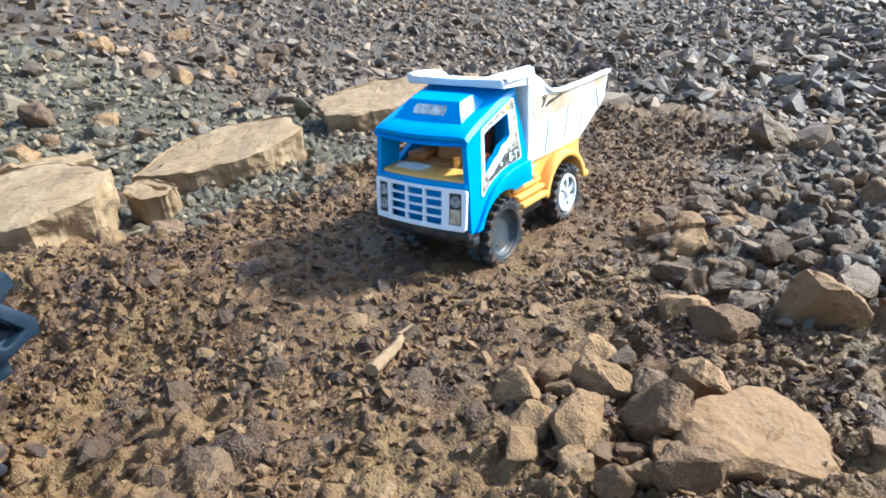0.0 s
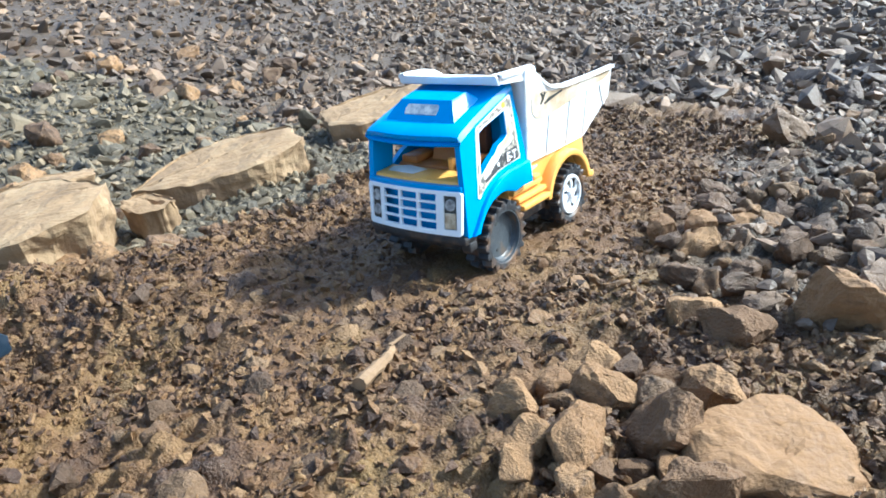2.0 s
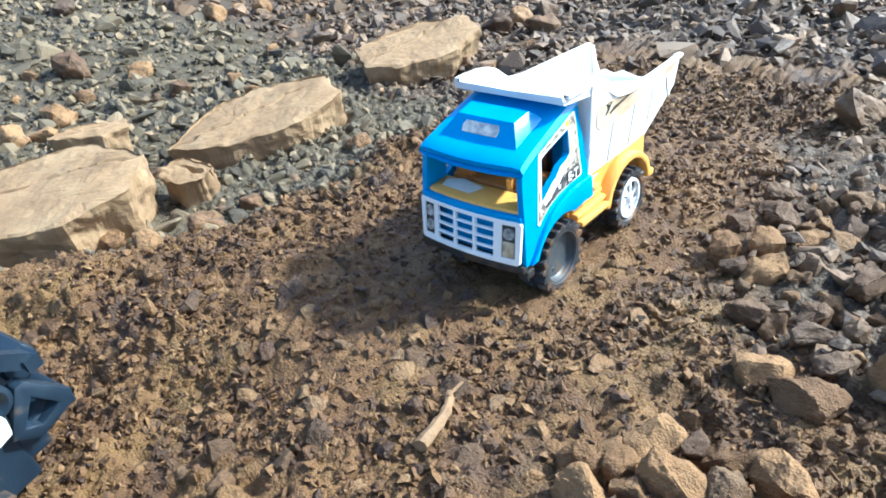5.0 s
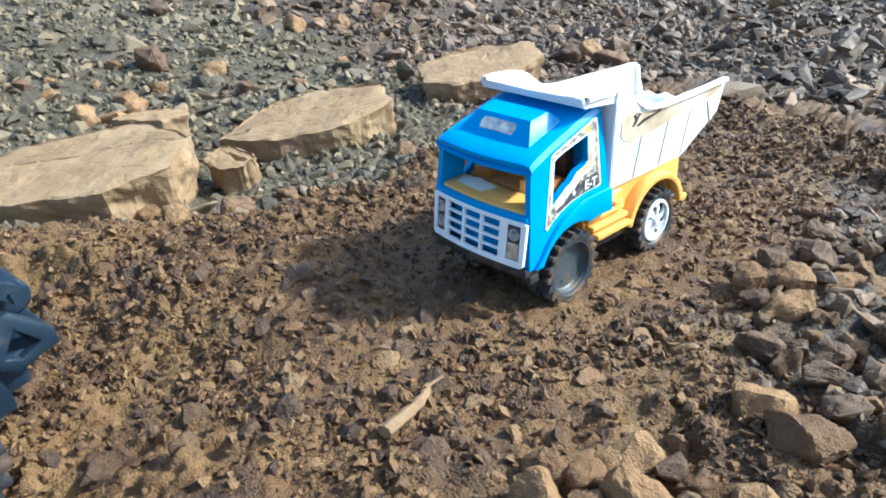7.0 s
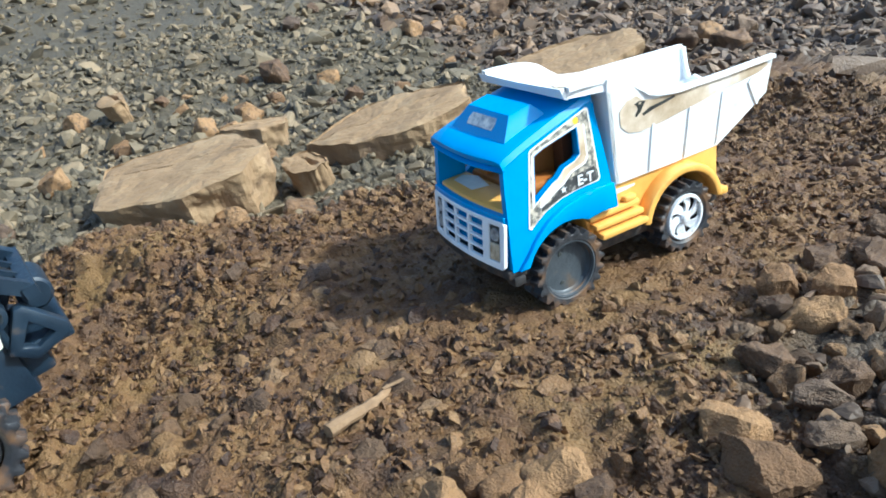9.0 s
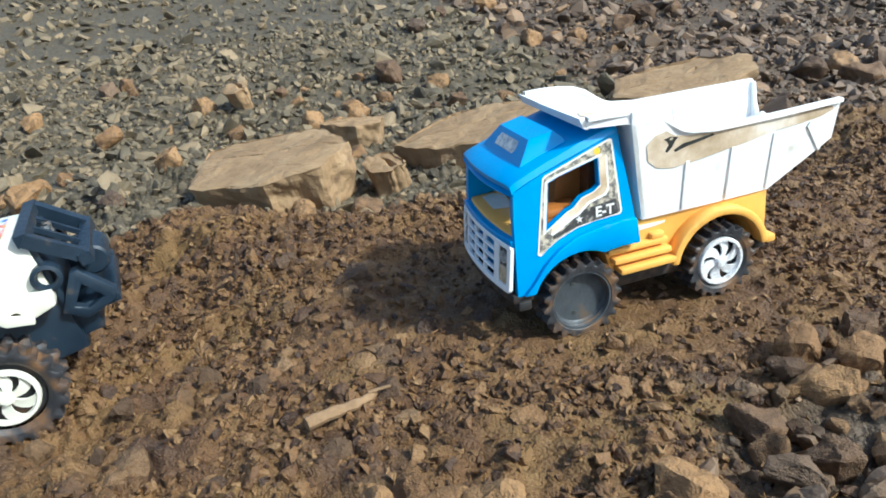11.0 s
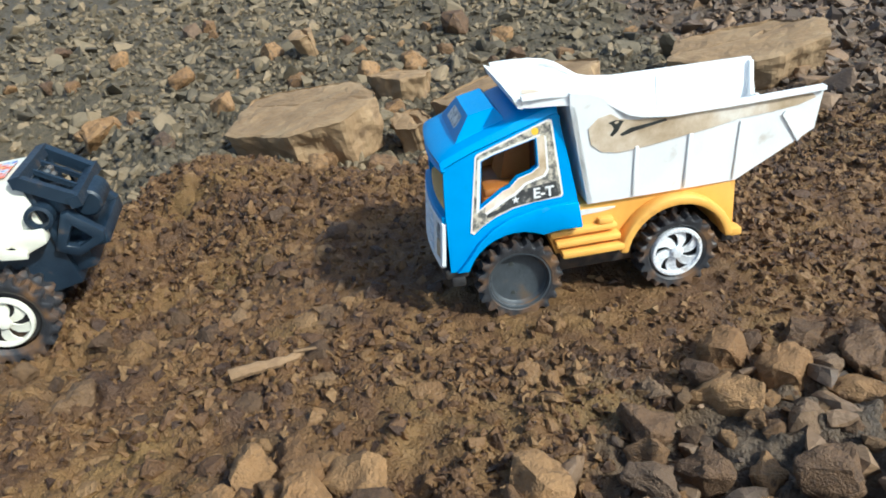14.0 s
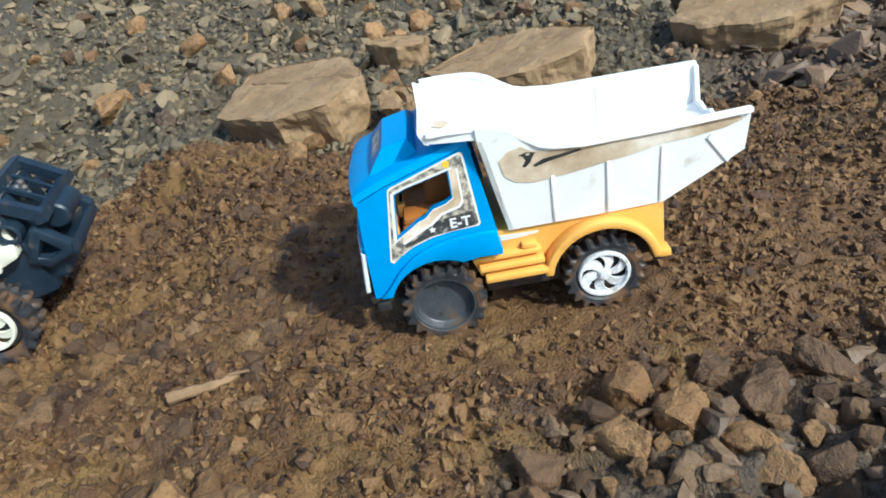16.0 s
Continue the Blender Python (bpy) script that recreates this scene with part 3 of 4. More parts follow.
def box(x0, x1, y0, y1, z0, z1, bevel=0.015):
    bm = bmesh.new()
    bmesh.ops.create_cube(bm, size=1.0)
    for v in bm.verts:
        v.co = Vector(((x0 + x1) / 2 + v.co.x * (x1 - x0), (y0 + y1) / 2 + v.co.y * (y1 - y0), (z0 + z1) / 2 + v.co.z * (z1 - z0)))
    return rounded(bm, bevel) if bevel else bm


def plate(outline, holes, x0, x1, bevel=0.0, axis="x"):
    """A flat plate with holes: loops of (y, z) (or (x, z) for axis "y"), thick from x0 to x1."""
    bm = bmesh.new()
    edges = []
    for loop in (outline, *holes):
        vs = [bm.verts.new((x0, a, b) if axis == "x" else (a, x0, b)) for a, b in loop]
        edges += [bm.edges.new((vs[k], vs[(k + 1) % len(vs)])) for k in range(len(vs))]
    got = bmesh.ops.triangle_fill(bm, use_beauty=True, edges=edges)
    faces = [g for g in got["geom"] if isinstance(g, bmesh.types.BMFace)]
    ext = bmesh.ops.extrude_face_region(bm, geom=faces)
    for g in ext["geom"]:
        if isinstance(g, bmesh.types.BMVert):
            g.co[0 if axis == "x" else 1] += x1 - x0
    bmesh.ops.recalc_face_normals(bm, faces=bm.faces[:])
    return rounded(bm, bevel, 2, 50) if bevel else bm


def join(*bms):
    out = bmesh.new()
    for b in bms:
        me = bpy.data.meshes.new("tmp")
        b.to_mesh(me)
        out.from_mesh(me)
        b.free()
        bpy.data.meshes.remove(me)
    return out


def bend(bm, way):
    for v in bm.verts:
        v.co = Vector(way(*v.co))
    return bm


def lathe(profile, n=48, caps=False):
    """Turns a profile of (x, radius) about the x axis."""
    bm = bmesh.new()
    rings = [[bm.verts.new((x, r * math.cos(6.28318 * k / n), r * math.sin(6.28318 * k / n))) for k in range(n)] for x, r in profile]
    for a, b in zip(rings, rings[1:]):
        for k in range(n):
            bm.faces.new((a[k], a[(k + 1) % n], b[(k + 1) % n], b[k]))
    if caps:
        bm.faces.new(rings[0])
        bm.faces.new(rings[-1])
    return bm


def loft(rows):
    """Quads between rows of points, closed at both ends."""
    bm = bmesh.new()
    vs = [[bm.verts.new(p) for p in row] for row in rows]
    for a, b in zip(vs, vs[1:]):
        for k in range(len(a)):
            bm.faces.new((a[k], a[(k + 1) % len(a)], b[(k + 1) % len(a)], b[k]))
    bm.faces.new(vs[0])
    bm.faces.new(vs[-1][::-1])
    return bm


def arc(cy, cz, r, a0, a1, n):
    return [(cy + r * math.cos(radians(a0 + (a1 - a0) * k / n)), cz + r * math.sin(radians(a0 + (a1 - a0) * k / n))) for k in range(n + 1)]


def swirl_rim(side, r, depth=0.0):
    """A rim with six curved blades; it looks along x, outwards on that side."""
    ring = lathe([(0.0, r), (0.03, r), (0.045, r * 0.96), (0.045, r * 0.86), (0.0, r * 0.84)], 40)
    hub = lathe([(0.0, r * 0.24), (0.04, r * 0.24), (0.055, r * 0.18), (0.06, r * 0.05), (0.06, 0.0001)], 24)
    bms = [ring, hub]
    for k in range(6):
        a = 6.28318 * k / 6
        blade = []
        for q in range(5):
            t = q / 4
            rr, turn, w = r * (0.18 + 0.70 * t), a + 0.55 * t * t, 0.20 + 0.26 * t
            wide = r * (0.10 + 0.17 * t)
            c, s = math.cos(turn), math.sin(turn)
            p, o = Vector((0, c * rr, s * rr)), Vector((0, -s, c)) * wide
            blade.append([p - o + Vector((0.012, 0, 0)), p + o + Vector((0.030, 0, 0)), p + o + Vector((0.005, 0, 0)), p - o + Vector((-0.008, 0, 0))])
        bms.append(loft(blade))
    bm = join(*bms)
    return bend(bm, lambda x, y, z: (side * x, y, z))


def wheel(name, parent, x, y, z, side, swirl, radius=0.35, width=0.27, hub=M_SWIRL, rim=0.66):
    """A knobbly toy wheel whose outer face is at x."""
    w = new(name)
    w.parent = parent
    w.location = Vector((x, y, z)) * K
    r = radius
    n = 80
    rows = [(-0.03, 0.66, 0.66), (0.004, 0.735, 0.735), (0.012, 0.76, 0.76), (0.012, 0.82, 0.82), (0.012, 0.87, 0.90), (0.006, 0.89, 1.0), (-0.10, 0.90, 1.02), (-0.118, 0.90, 0.90),
            (-width + 0.118, 0.90, 0.90), (-width + 0.10, 0.90, 1.02), (-width, 0.89, 1.0), (-width, 0.80, 0.80), (-width, 0.30, 0.30)]
    t = bmesh.new()
    rings = []
    for q, (x0, low, high) in enumerate(rows):
        shift = 2 if q > 7 else 0
        rings.append([])
        for k in range(n):
            a, rr = 6.28318 * k / n, r * (high if (k + shift) % 4 < 2 else low)
            out = 0.012 if high > low and q < 7 and (k + shift) % 4 < 2 else 0.0
            rings[-1].append(t.verts.new((x0 + out, rr * math.cos(a), rr * math.sin(a))))
    for ra, rb in zip(rings, rings[1:]):
        for k in range(n):
            t.faces.new((ra[k], ra[(k + 1) % n], rb[(k + 1) % n], rb[k]))
    part("tyre", bend(t, lambda x, y, z: (side * x, y, z)), M_TYRE, w, "black knobbly tyre caked with mud", True)
    if swirl:
        part("rim", bend(swirl_rim(side, r * rim), lambda x, y, z: (x - side * 0.035, y, z)), hub, w, "pale rim with six curved blades", True)
        part("rim_backing", bend(lathe([(-0.06, r * 0.64), (-0.055, 0.0001)], 32), lambda x, y, z: (side * x, y, z)), M_DARK, w, "", True)
    else:
        d = lathe([(0.006, r * 0.75), (0.006, r * 0.70), (-0.055, r * 0.66), (-0.07, r * 0.62), (-0.072, r * 0.3), (-0.072, 0.0001)], 40)
        part("hub_disc", bend(d, lambda x, y, z: (side * x, y, z)), M_HUB, w, "plain dark grey hub disc without its cap", True)
        for a in (110, 250):
            p = lathe([(0.0, 0.022), (0.006, 0.018), (0.006, 0.0001)], 12)
            part("hub_hole", bend(p, lambda x, y, z: (side * (x - 0.072), y + 0.15 * math.cos(radians(a)), z + 0.15 * math.sin(radians(a)))), M_INK, w)
    return w


# ---- the toy dump truck ----
truck = tagged(new("toy_dump_truck"), "blue, white and orange plastic toy dump truck on muddy ground", "toy truck")


def lean(x, y, z):
    """The cab's sides lean in towards the roof."""
    return (x - math.copysign(0.075 * max(0.0, z - 0.80), x) if abs(x) > 0.3 else x, y, z)


ARCH = arc(-0.68, 0.34, 0.44, 62, 160, 12)
CAB_SIDE = [(-1.245, 0.50), (-1.232, 0.97), (-1.222, 1.16), (-1.200, 1.415), (-0.96, 1.525), (-0.60, 1.63), (-0.27, 1.725), (-0.20, 1.32), (-0.155, 1.03), (-0.115, 0.735)] + ARCH
WINDOW = [(-0.895, 1.41), (-0.80, 1.445), (-0.455, 1.525), (-0.455, 1.30), (-0.52, 1.26), (-0.62, 1.235), (-0.70, 1.165), (-0.75, 1.15), (-0.945, 1.03)]
for side in (1, -1):
    bm = bend(plate(CAB_SIDE, [WINDOW], side * 0.545, side * 0.605), lean)
    part("cab_side", bm, M_BLUE, truck, "glossy blue cab side with a window opening", True)
    flare = [(-1.20, 0.50), (-1.09, 0.50)] + arc(-0.68, 0.34, 0.445, 157, 60, 9) + [(-0.30, 0.745), (-0.12, 0.735), (-0.15, 0.97), (-0.30, 0.975), (-0.50, 0.965), (-0.70, 0.925), (-0.86, 0.85), (-0.99, 0.74), (-1.10, 0.60)]
    part("fender_flare", plate(flare, [], side * 0.595, side * 0.645, 0.018), M_BLUE, truck, "", True)



def bow(x):
    """How far the cab's front swells forward at each x."""
    return 0.05 * max(0.0, 1 - (x / 0.58) ** 2)


def across(bm, cuts=9):
    """Cuts the edges that run across the truck, so that they can be bent."""
    edges = [e for e in bm.edges if abs(e.verts[0].co.x - e.verts[1].co.x) > 0.4]
    bmesh.ops.subdivide_edges(bm, edges=edges, cuts=cuts, use_grid_fill=True)
    return bm


def swollen(x, y, z):
    return (x, y - bow(x), z)


roof_rows = []
for y, ze, zt, w in ((-1.18, 1.385, 1.395, 0.572), (-1.215, 1.39, 1.425, 0.588), (-1.222, 1.40, 1.465, 0.59), (-1.185, 1.42, 1.495, 0.588), (-1.10, 1.455, 1.525, 0.582), (-0.95, 1.51, 1.58, 0.572), (-0.60, 1.615, 1.70, 0.56), (-0.27, 1.715, 1.785, 0.55)):
    lo = ze - 0.025
    mids = (-0.36, -0.24, -0.12, 0.0, 0.12, 0.24, 0.36)
    row = [(-w, y, ze), (-w + 0.03, y, ze + 0.7 * (zt - ze)), (-w + 0.10, y, zt - 0.004)] + [(x, y, zt) for x in mids]
    row += [(w - 0.10, y, zt - 0.004), (w - 0.03, y, ze + 0.7 * (zt - ze)), (w, y, ze), (w - 0.03, y, lo)] + [(-x, y, lo) for x in mids] + [(-w + 0.03, y, lo)]
    swell = min(1.0, max(0.0, (-0.80 - y) / 0.40))
    roof_rows.append([(x, b - swell * bow(x), z - 0.30 * swell * bow(x)) for x, b, z in row])
part("cab_roof", loft(roof_rows), M_BLUE, truck, "sloping blue roof with a visor edge", True)
scoop = loft([[(-0.43, -1.09, 1.50), (0.43, -1.09, 1.50), (0.43, -0.66, 1.655), (-0.43, -0.66, 1.655)],
              [(-0.40, -1.045, 1.575), (0.40, -1.045, 1.575), (0.40, -0.675, 1.705), (-0.40, -0.675, 1.705)],
              [(-0.31, -0.93, 1.715), (0.31, -0.93, 1.715), (0.32, -0.72, 1.755), (-0.32, -0.72, 1.755)]])
scoop_ob = part("roof_scoop", rounded(scoop, 0.070, 5), M_BLUE, truck, "raised blue scoop with a pale front pane", True)
pane = plate([(-0.19, -0.062), (0.19, -0.062), (0.205, 0.0), (0.18, 0.062), (-0.18, 0.062), (-0.205, 0.0)], [], 0, 0.012, 0.004, "y")
ca, sa = math.cos(radians(44)), math.sin(radians(44))
part("scoop_pane", bend(pane, lambda x, y, z: (x - 0.01, -0.997 + y * ca + z * sa, 1.64 - y * sa + z * ca)), M_PANE, scoop_ob, "scuffed translucent pane")

# front panel, grille and lamps
part("front_panel", bend(across(join(box(-0.575, 0.575, -1.262, -1.185, 0.925, 1.0, 0.012), box(-0.57, 0.57, -1.165, -1.12, 0.50, 0.96, 0.0))), swollen), M_BLUE, truck)
GX0, GX1 = -0.345, 0.315
holes = []
for r in range(4):
    for c in range(3):
        x0 = GX0 + c * 0.228
        z0 = 0.575 + r * 0.090
        holes.append([(x0, z0), (x0 + 0.190, z0), (x0 + 0.196, z0 + 0.070), (x0 - 0.006, z0 + 0.070)])
lamp_l = [(-0.525, 0.59), (-0.405, 0.59), (-0.405, 0.91), (-0.525, 0.91)]
lamp_r = [(0.39, 0.59), (0.525, 0.59), (0.525, 0.91), (0.39, 0.91)]
frame_loop = [(-0.575, 0.555), (-0.555, 0.53)] + [(x / 10, 0.53) for x in range(-5, 6)] + [(0.555, 0.53), (0.575, 0.555), (0.585, 0.93), (0.56, 0.955)] + [(x / 10, 0.955) for x in range(5, -6, -1)] + [(-0.56, 0.955), (-0.585, 0.93)]


def raked(x, y, z):
    return (x, y + 0.11 * (z - 0.53) + 0.02 - bow(x), z)


grille = part("grille", bend(plate(frame_loop, holes + [lamp_l, lamp_r], -1.335, -1.297, 0.008, "y"), raked), M_WHITE, truck, "white grille with twelve slots")
for xc in (-0.465, 0.458):
    part("lamp_backing", bend(box(xc - 0.068, xc + 0.068, -1.318, -1.28, 0.59, 0.91, 0), raked), M_INK, grille)
    for zc, m in ((0.825, M_LAMP), (0.68, M_LAMP if xc < 0 else M_LAMP_WORN)):
        d = lathe([(0.0, 0.056), (0.012, 0.054), (0.014, 0.044), (0.007, 0.038), (0.010, 0.0001)], 20)
        if m is M_LAMP_WORN:
            d = box(-0.004, 0.012, -0.056, 0.056, -0.080, 0.066, 0.003)
        part("headlight", bend(d, lambda x, y, z: raked(xc + y, -1.319 - x, zc + z)), m, grille, "round grey headlight sticker" if m is M_LAMP else "worn beige headlight sticker")
part("front_bumper", join(bend(across(box(-0.60, 0.60, -1.29, -1.10, 0.43, 0.515, 0.02)), swollen), box(0.50, 0.62, -1.25, -1.13, 0.36, 0.45, 0.02), box(-0.62, -0.50, -1.25, -1.13, 0.36, 0.45, 0.02)), M_DARK, truck, "dark plastic bumper under the grille", True)

# inside the cab
part("dashboard", bend(across(box(-0.53, 0.53, -1.20, -0.93, 0.96, 1.03, 0.02)), lambda x, y, z: (x, y - bow(x) * (y < -1.0), z + 0.05 * (y + 1.2))), M_ORANGE, truck, "orange dashboard shelf", True)
part("paper_patch", bend(plate([(-0.42, -0.03), (-0.08, -0.05), (-0.02, 0.10), (-0.30, 0.16), (-0.45, 0.08)], [], 0, 0.004, 0, "y"), lambda x, y, z: (x, -1.10 + z, 1.034 + y + 0.05 * (z + 0.1))), M_DECAL_EDGE, truck, "torn white paper patch")
part("seat_bench", box(-0.50, 0.50, -0.90, -0.42, 0.88, 1.06, 0.04), M_SEAT, truck, "orange-brown moulded seat bench", True)
part("seat_back", rounded(loft([[(-w, y0, z), (w, y0, z), (w, y1, z), (-w, y1, z)] for w, y0, y1, z in ((0.19, -0.70, -0.44, 1.05), (0.17, -0.64, -0.42, 1.30), (0.14, -0.56, -0.42, 1.48))]), 0.03), M_SEAT, truck, "orange-brown upright seat back", True)
for x0 in (-0.46, 0.24):
    part("seat_cushion", box(x0, x0 + 0.22, -0.88, -0.55, 1.04, 1.13, 0.03), M_SEAT, truck, "", True)
part("steering_column", box(0.18, 0.24, -0.92, -0.86, 1.02, 1.15, 0.01), M_ORANGE, truck)
part("cab_back", box(-0.54, 0.54, -0.30, -0.25, 0.80, 1.68, 0), M_BLUE, truck, "blue inner back wall")
part("back_lining", box(-0.30, 0.30, -0.42, -0.302, 0.86, 1.56, 0.02), M_BROWN_IN, truck, "brown lining behind the seat", True)
part("cab_floor", box(-0.54, 0.54, -1.19, -0.26, 0.80, 0.84, 0), M_BROWN_IN, truck)

# worn decals on the cab sides
OUT = [(-1.048, 0.835), (-0.945, 1.455), (-0.925, 1.475), (-0.34, 1.665), (-0.315, 1.655), (-0.262, 1.04), (-0.28, 1.018), (-0.50, 1.01), (-0.68, 0.985), (-0.84, 0.93), (-0.95, 0.87), (-1.02, 0.815)]


def toward(loop, k):
    cy, cz = -0.66, 1.22
    return [(cy + (a - cy) * k, cz + (b - cz) * k) for a, b in loop]


def clear_of_window(loop, k):
    cy, cz = -0.70, 1.30
    return [(cy + (a - cy) * k, cz + (b - cz) * k) for a, b in loop]


for side in (1, -1):
    e = plate(OUT, [clear_of_window(WINDOW, 1.04)], side * 0.606, side * 0.608)
    decal = part("decal", bend(e, lean), M_DECAL_EDGE, truck, "worn black and cream decal round the window")
    e = plate(toward(OUT, 0.955), [clear_of_window(WINDOW, 1.16)], side * 0.6083, side * 0.6095)
    part("decal_print", bend(e, lean), M_DECAL, decal)
    band = [(-0.90, 0.935), (-0.68, 1.0), (-0.30, 1.032), (-0.315, 1.16), (-0.42, 1.15), (-0.60, 1.13), (-0.70, 1.07), (-0.80, 1.0), (-0.90, 0.975)]
    part("decal_band", bend(plate(band, [], side * 0.6094, side * 0.6099), lean), M_DECAL_DARK, decal)
    inner = [(-0.44, 1.53), (-0.44, 1.295), (-0.51, 1.25), (-0.615, 1.225), (-0.695, 1.155), (-0.745, 1.14), (-0.90, 1.045)]
    outer = [(-0.385, 1.545), (-0.385, 1.27), (-0.415, 1.225), (-0.57, 1.185), (-0.665, 1.11), (-0.73, 1.085), (-0.915, 0.985)]
    part("torn_strip", bend(plate(inner + outer[::-1], [], side * 0.6085, side * 0.6102), lean), M_TORN, decal, "cream strip where the print has peeled")
    part("white_line", bend(plate(outer + [(a + 0.016, b - 0.016) for a, b in outer[::-1]], [], side * 0.6085, side * 0.6107), lean), M_LETTER, decal)
    star = [(0.034 * (1 if k % 2 == 0 else 0.42) * math.sin(6.28318 * k / 10), 0.034 * (1 if k % 2 == 0 else 0.42) * math.cos(6.28318 * k / 10)) for k in range(10)]
    part("star", bend(plate([(-0.655 + a, 1.055 + b) for a, b in star], [], side * 0.6100, side * 0.6108), lean), M_LETTER, decal, "small white star")
    part("dot", bend(plate([(-0.455 + 0.03 * math.cos(k * 0.7), 1.585 + 0.03 * math.sin(k * 0.7)) for k in range(9)], [], side * 0.6100, side * 0.6108), lean), M_YELLOW, decal, "small yellow dot")
    cu = bpy.data.curves.new("lettering", "FONT")
    cu.body, cu.size, cu.extrude, cu.align_x = "E-T", 0.0122, 0.0001, "CENTER"
    cu.offset = 0.00035
    cu.materials.append(M_LETTER)
    tx = new("lettering", cu)
    tx.parent = decal
    tx.matrix_world = Matrix.Translation((side * 0.0596, -0.0425, 0.1045)) @ Euler((radians(90), 0, radians(90 * side))).to_matrix().to_4x4()

# chassis
part("chassis", join(box(-0.36, 0.36, -1.1, 1.22, 0.28, 0.47, 0.02), box(-0.50, 0.50, -0.30, 0.35, 0.28, 0.46, 0.02), box(-0.50, 0.50, 1.16, 1.27, 0.29, 0.45, 0.02)), M_DARK, truck, "dark plastic underbody", True)
RA = arc(0.70, 0.35, 0.43, 12, 168, 16)
BODY = [(-0.40, 0.69), (-0.33, 0.45), (0.27, 0.45)] + RA[::-1] + [(1.13, 0.45), (1.255, 0.46), (1.25, 0.875), (-0.20, 0.875), (-0.20, 0.72)]
part("rear_body", plate(BODY, [], -0.50, 0.50, 0.012), M_ORANGE, truck, "orange chassis body with arched rear fenders", True)
for side in (1, -1):
    band = arc(0.70, 0.35, 0.43, 8, 172, 18) + arc(0.70, 0.35, 0.505, 172, 8, 18)
    part("rear_fender", plate(band, [], side * 0.49, side * 0.635, 0.022), M_ORANGE, truck, "", True)
    part("fender_end", box(min(side * 0.49, side * 0.63), max(side * 0.49, side * 0.63), 1.17, 1.275, 0.40, 0.475, 0.02), M_ORANGE, truck, "", True)
    for y0, y1, z0, z1, xw in ((-0.30, 0.25, 0.455, 0.515, 0.635), (-0.34, 0.22, 0.545, 0.60, 0.60), (-0.38, 0.20, 0.63, 0.685, 0.565), (0.04, 0.17, 0.68, 0.74, 0.56)):
        part("step", box(min(side * 0.46, side * xw), max(side * 0.46, side * xw), y0, y1, z0, z1, 0.018), M_ORANGE, truck, "", True)
    part("label_scrap", plate([(-0.16, 0.775), (0.10, 0.785), (0.20, 0.80), (0.20, 0.815), (-0.15, 0.83)], [], side * 0.5, side * 0.505), M_DECAL_EDGE, truck, "scrap of a torn white label")


# tipping bed
def flank(y, z):
    """Half width of the bed at a place of its side."""
    return 0.535 + 0.10 * (z - 0.90) / 0.75 - 0.055 * max(0, y - 0.9)


RIM = [(-0.56, 1.885), (-0.40, 1.885), (-0.20, 1.87), (-0.06, 1.845), (0.05, 1.80), (0.16, 1.72), (0.26, 1.655), (0.36, 1.625), (0.59, 1.595), (1.20, 1.59), (1.90, 1.59)]
SIDE = [(-0.045, 0.885), (1.24, 0.875), (1.50, 1.015), (1.885, 1.225)] + RIM[::-1][:9] + [(-0.20, 1.76)]
bed = part("bed_floor", loft([[(-flank(y, z), y, z), (flank(y, z), y, z), (flank(y, z), y, z + 0.045), (-flank(y, z), y, z + 0.045)] for y, z in ((-0.045, 0.885), (1.24, 0.875), (1.885, 1.225))]), M_WHITE, truck, "white dumper bed floor with a raised tail", False)
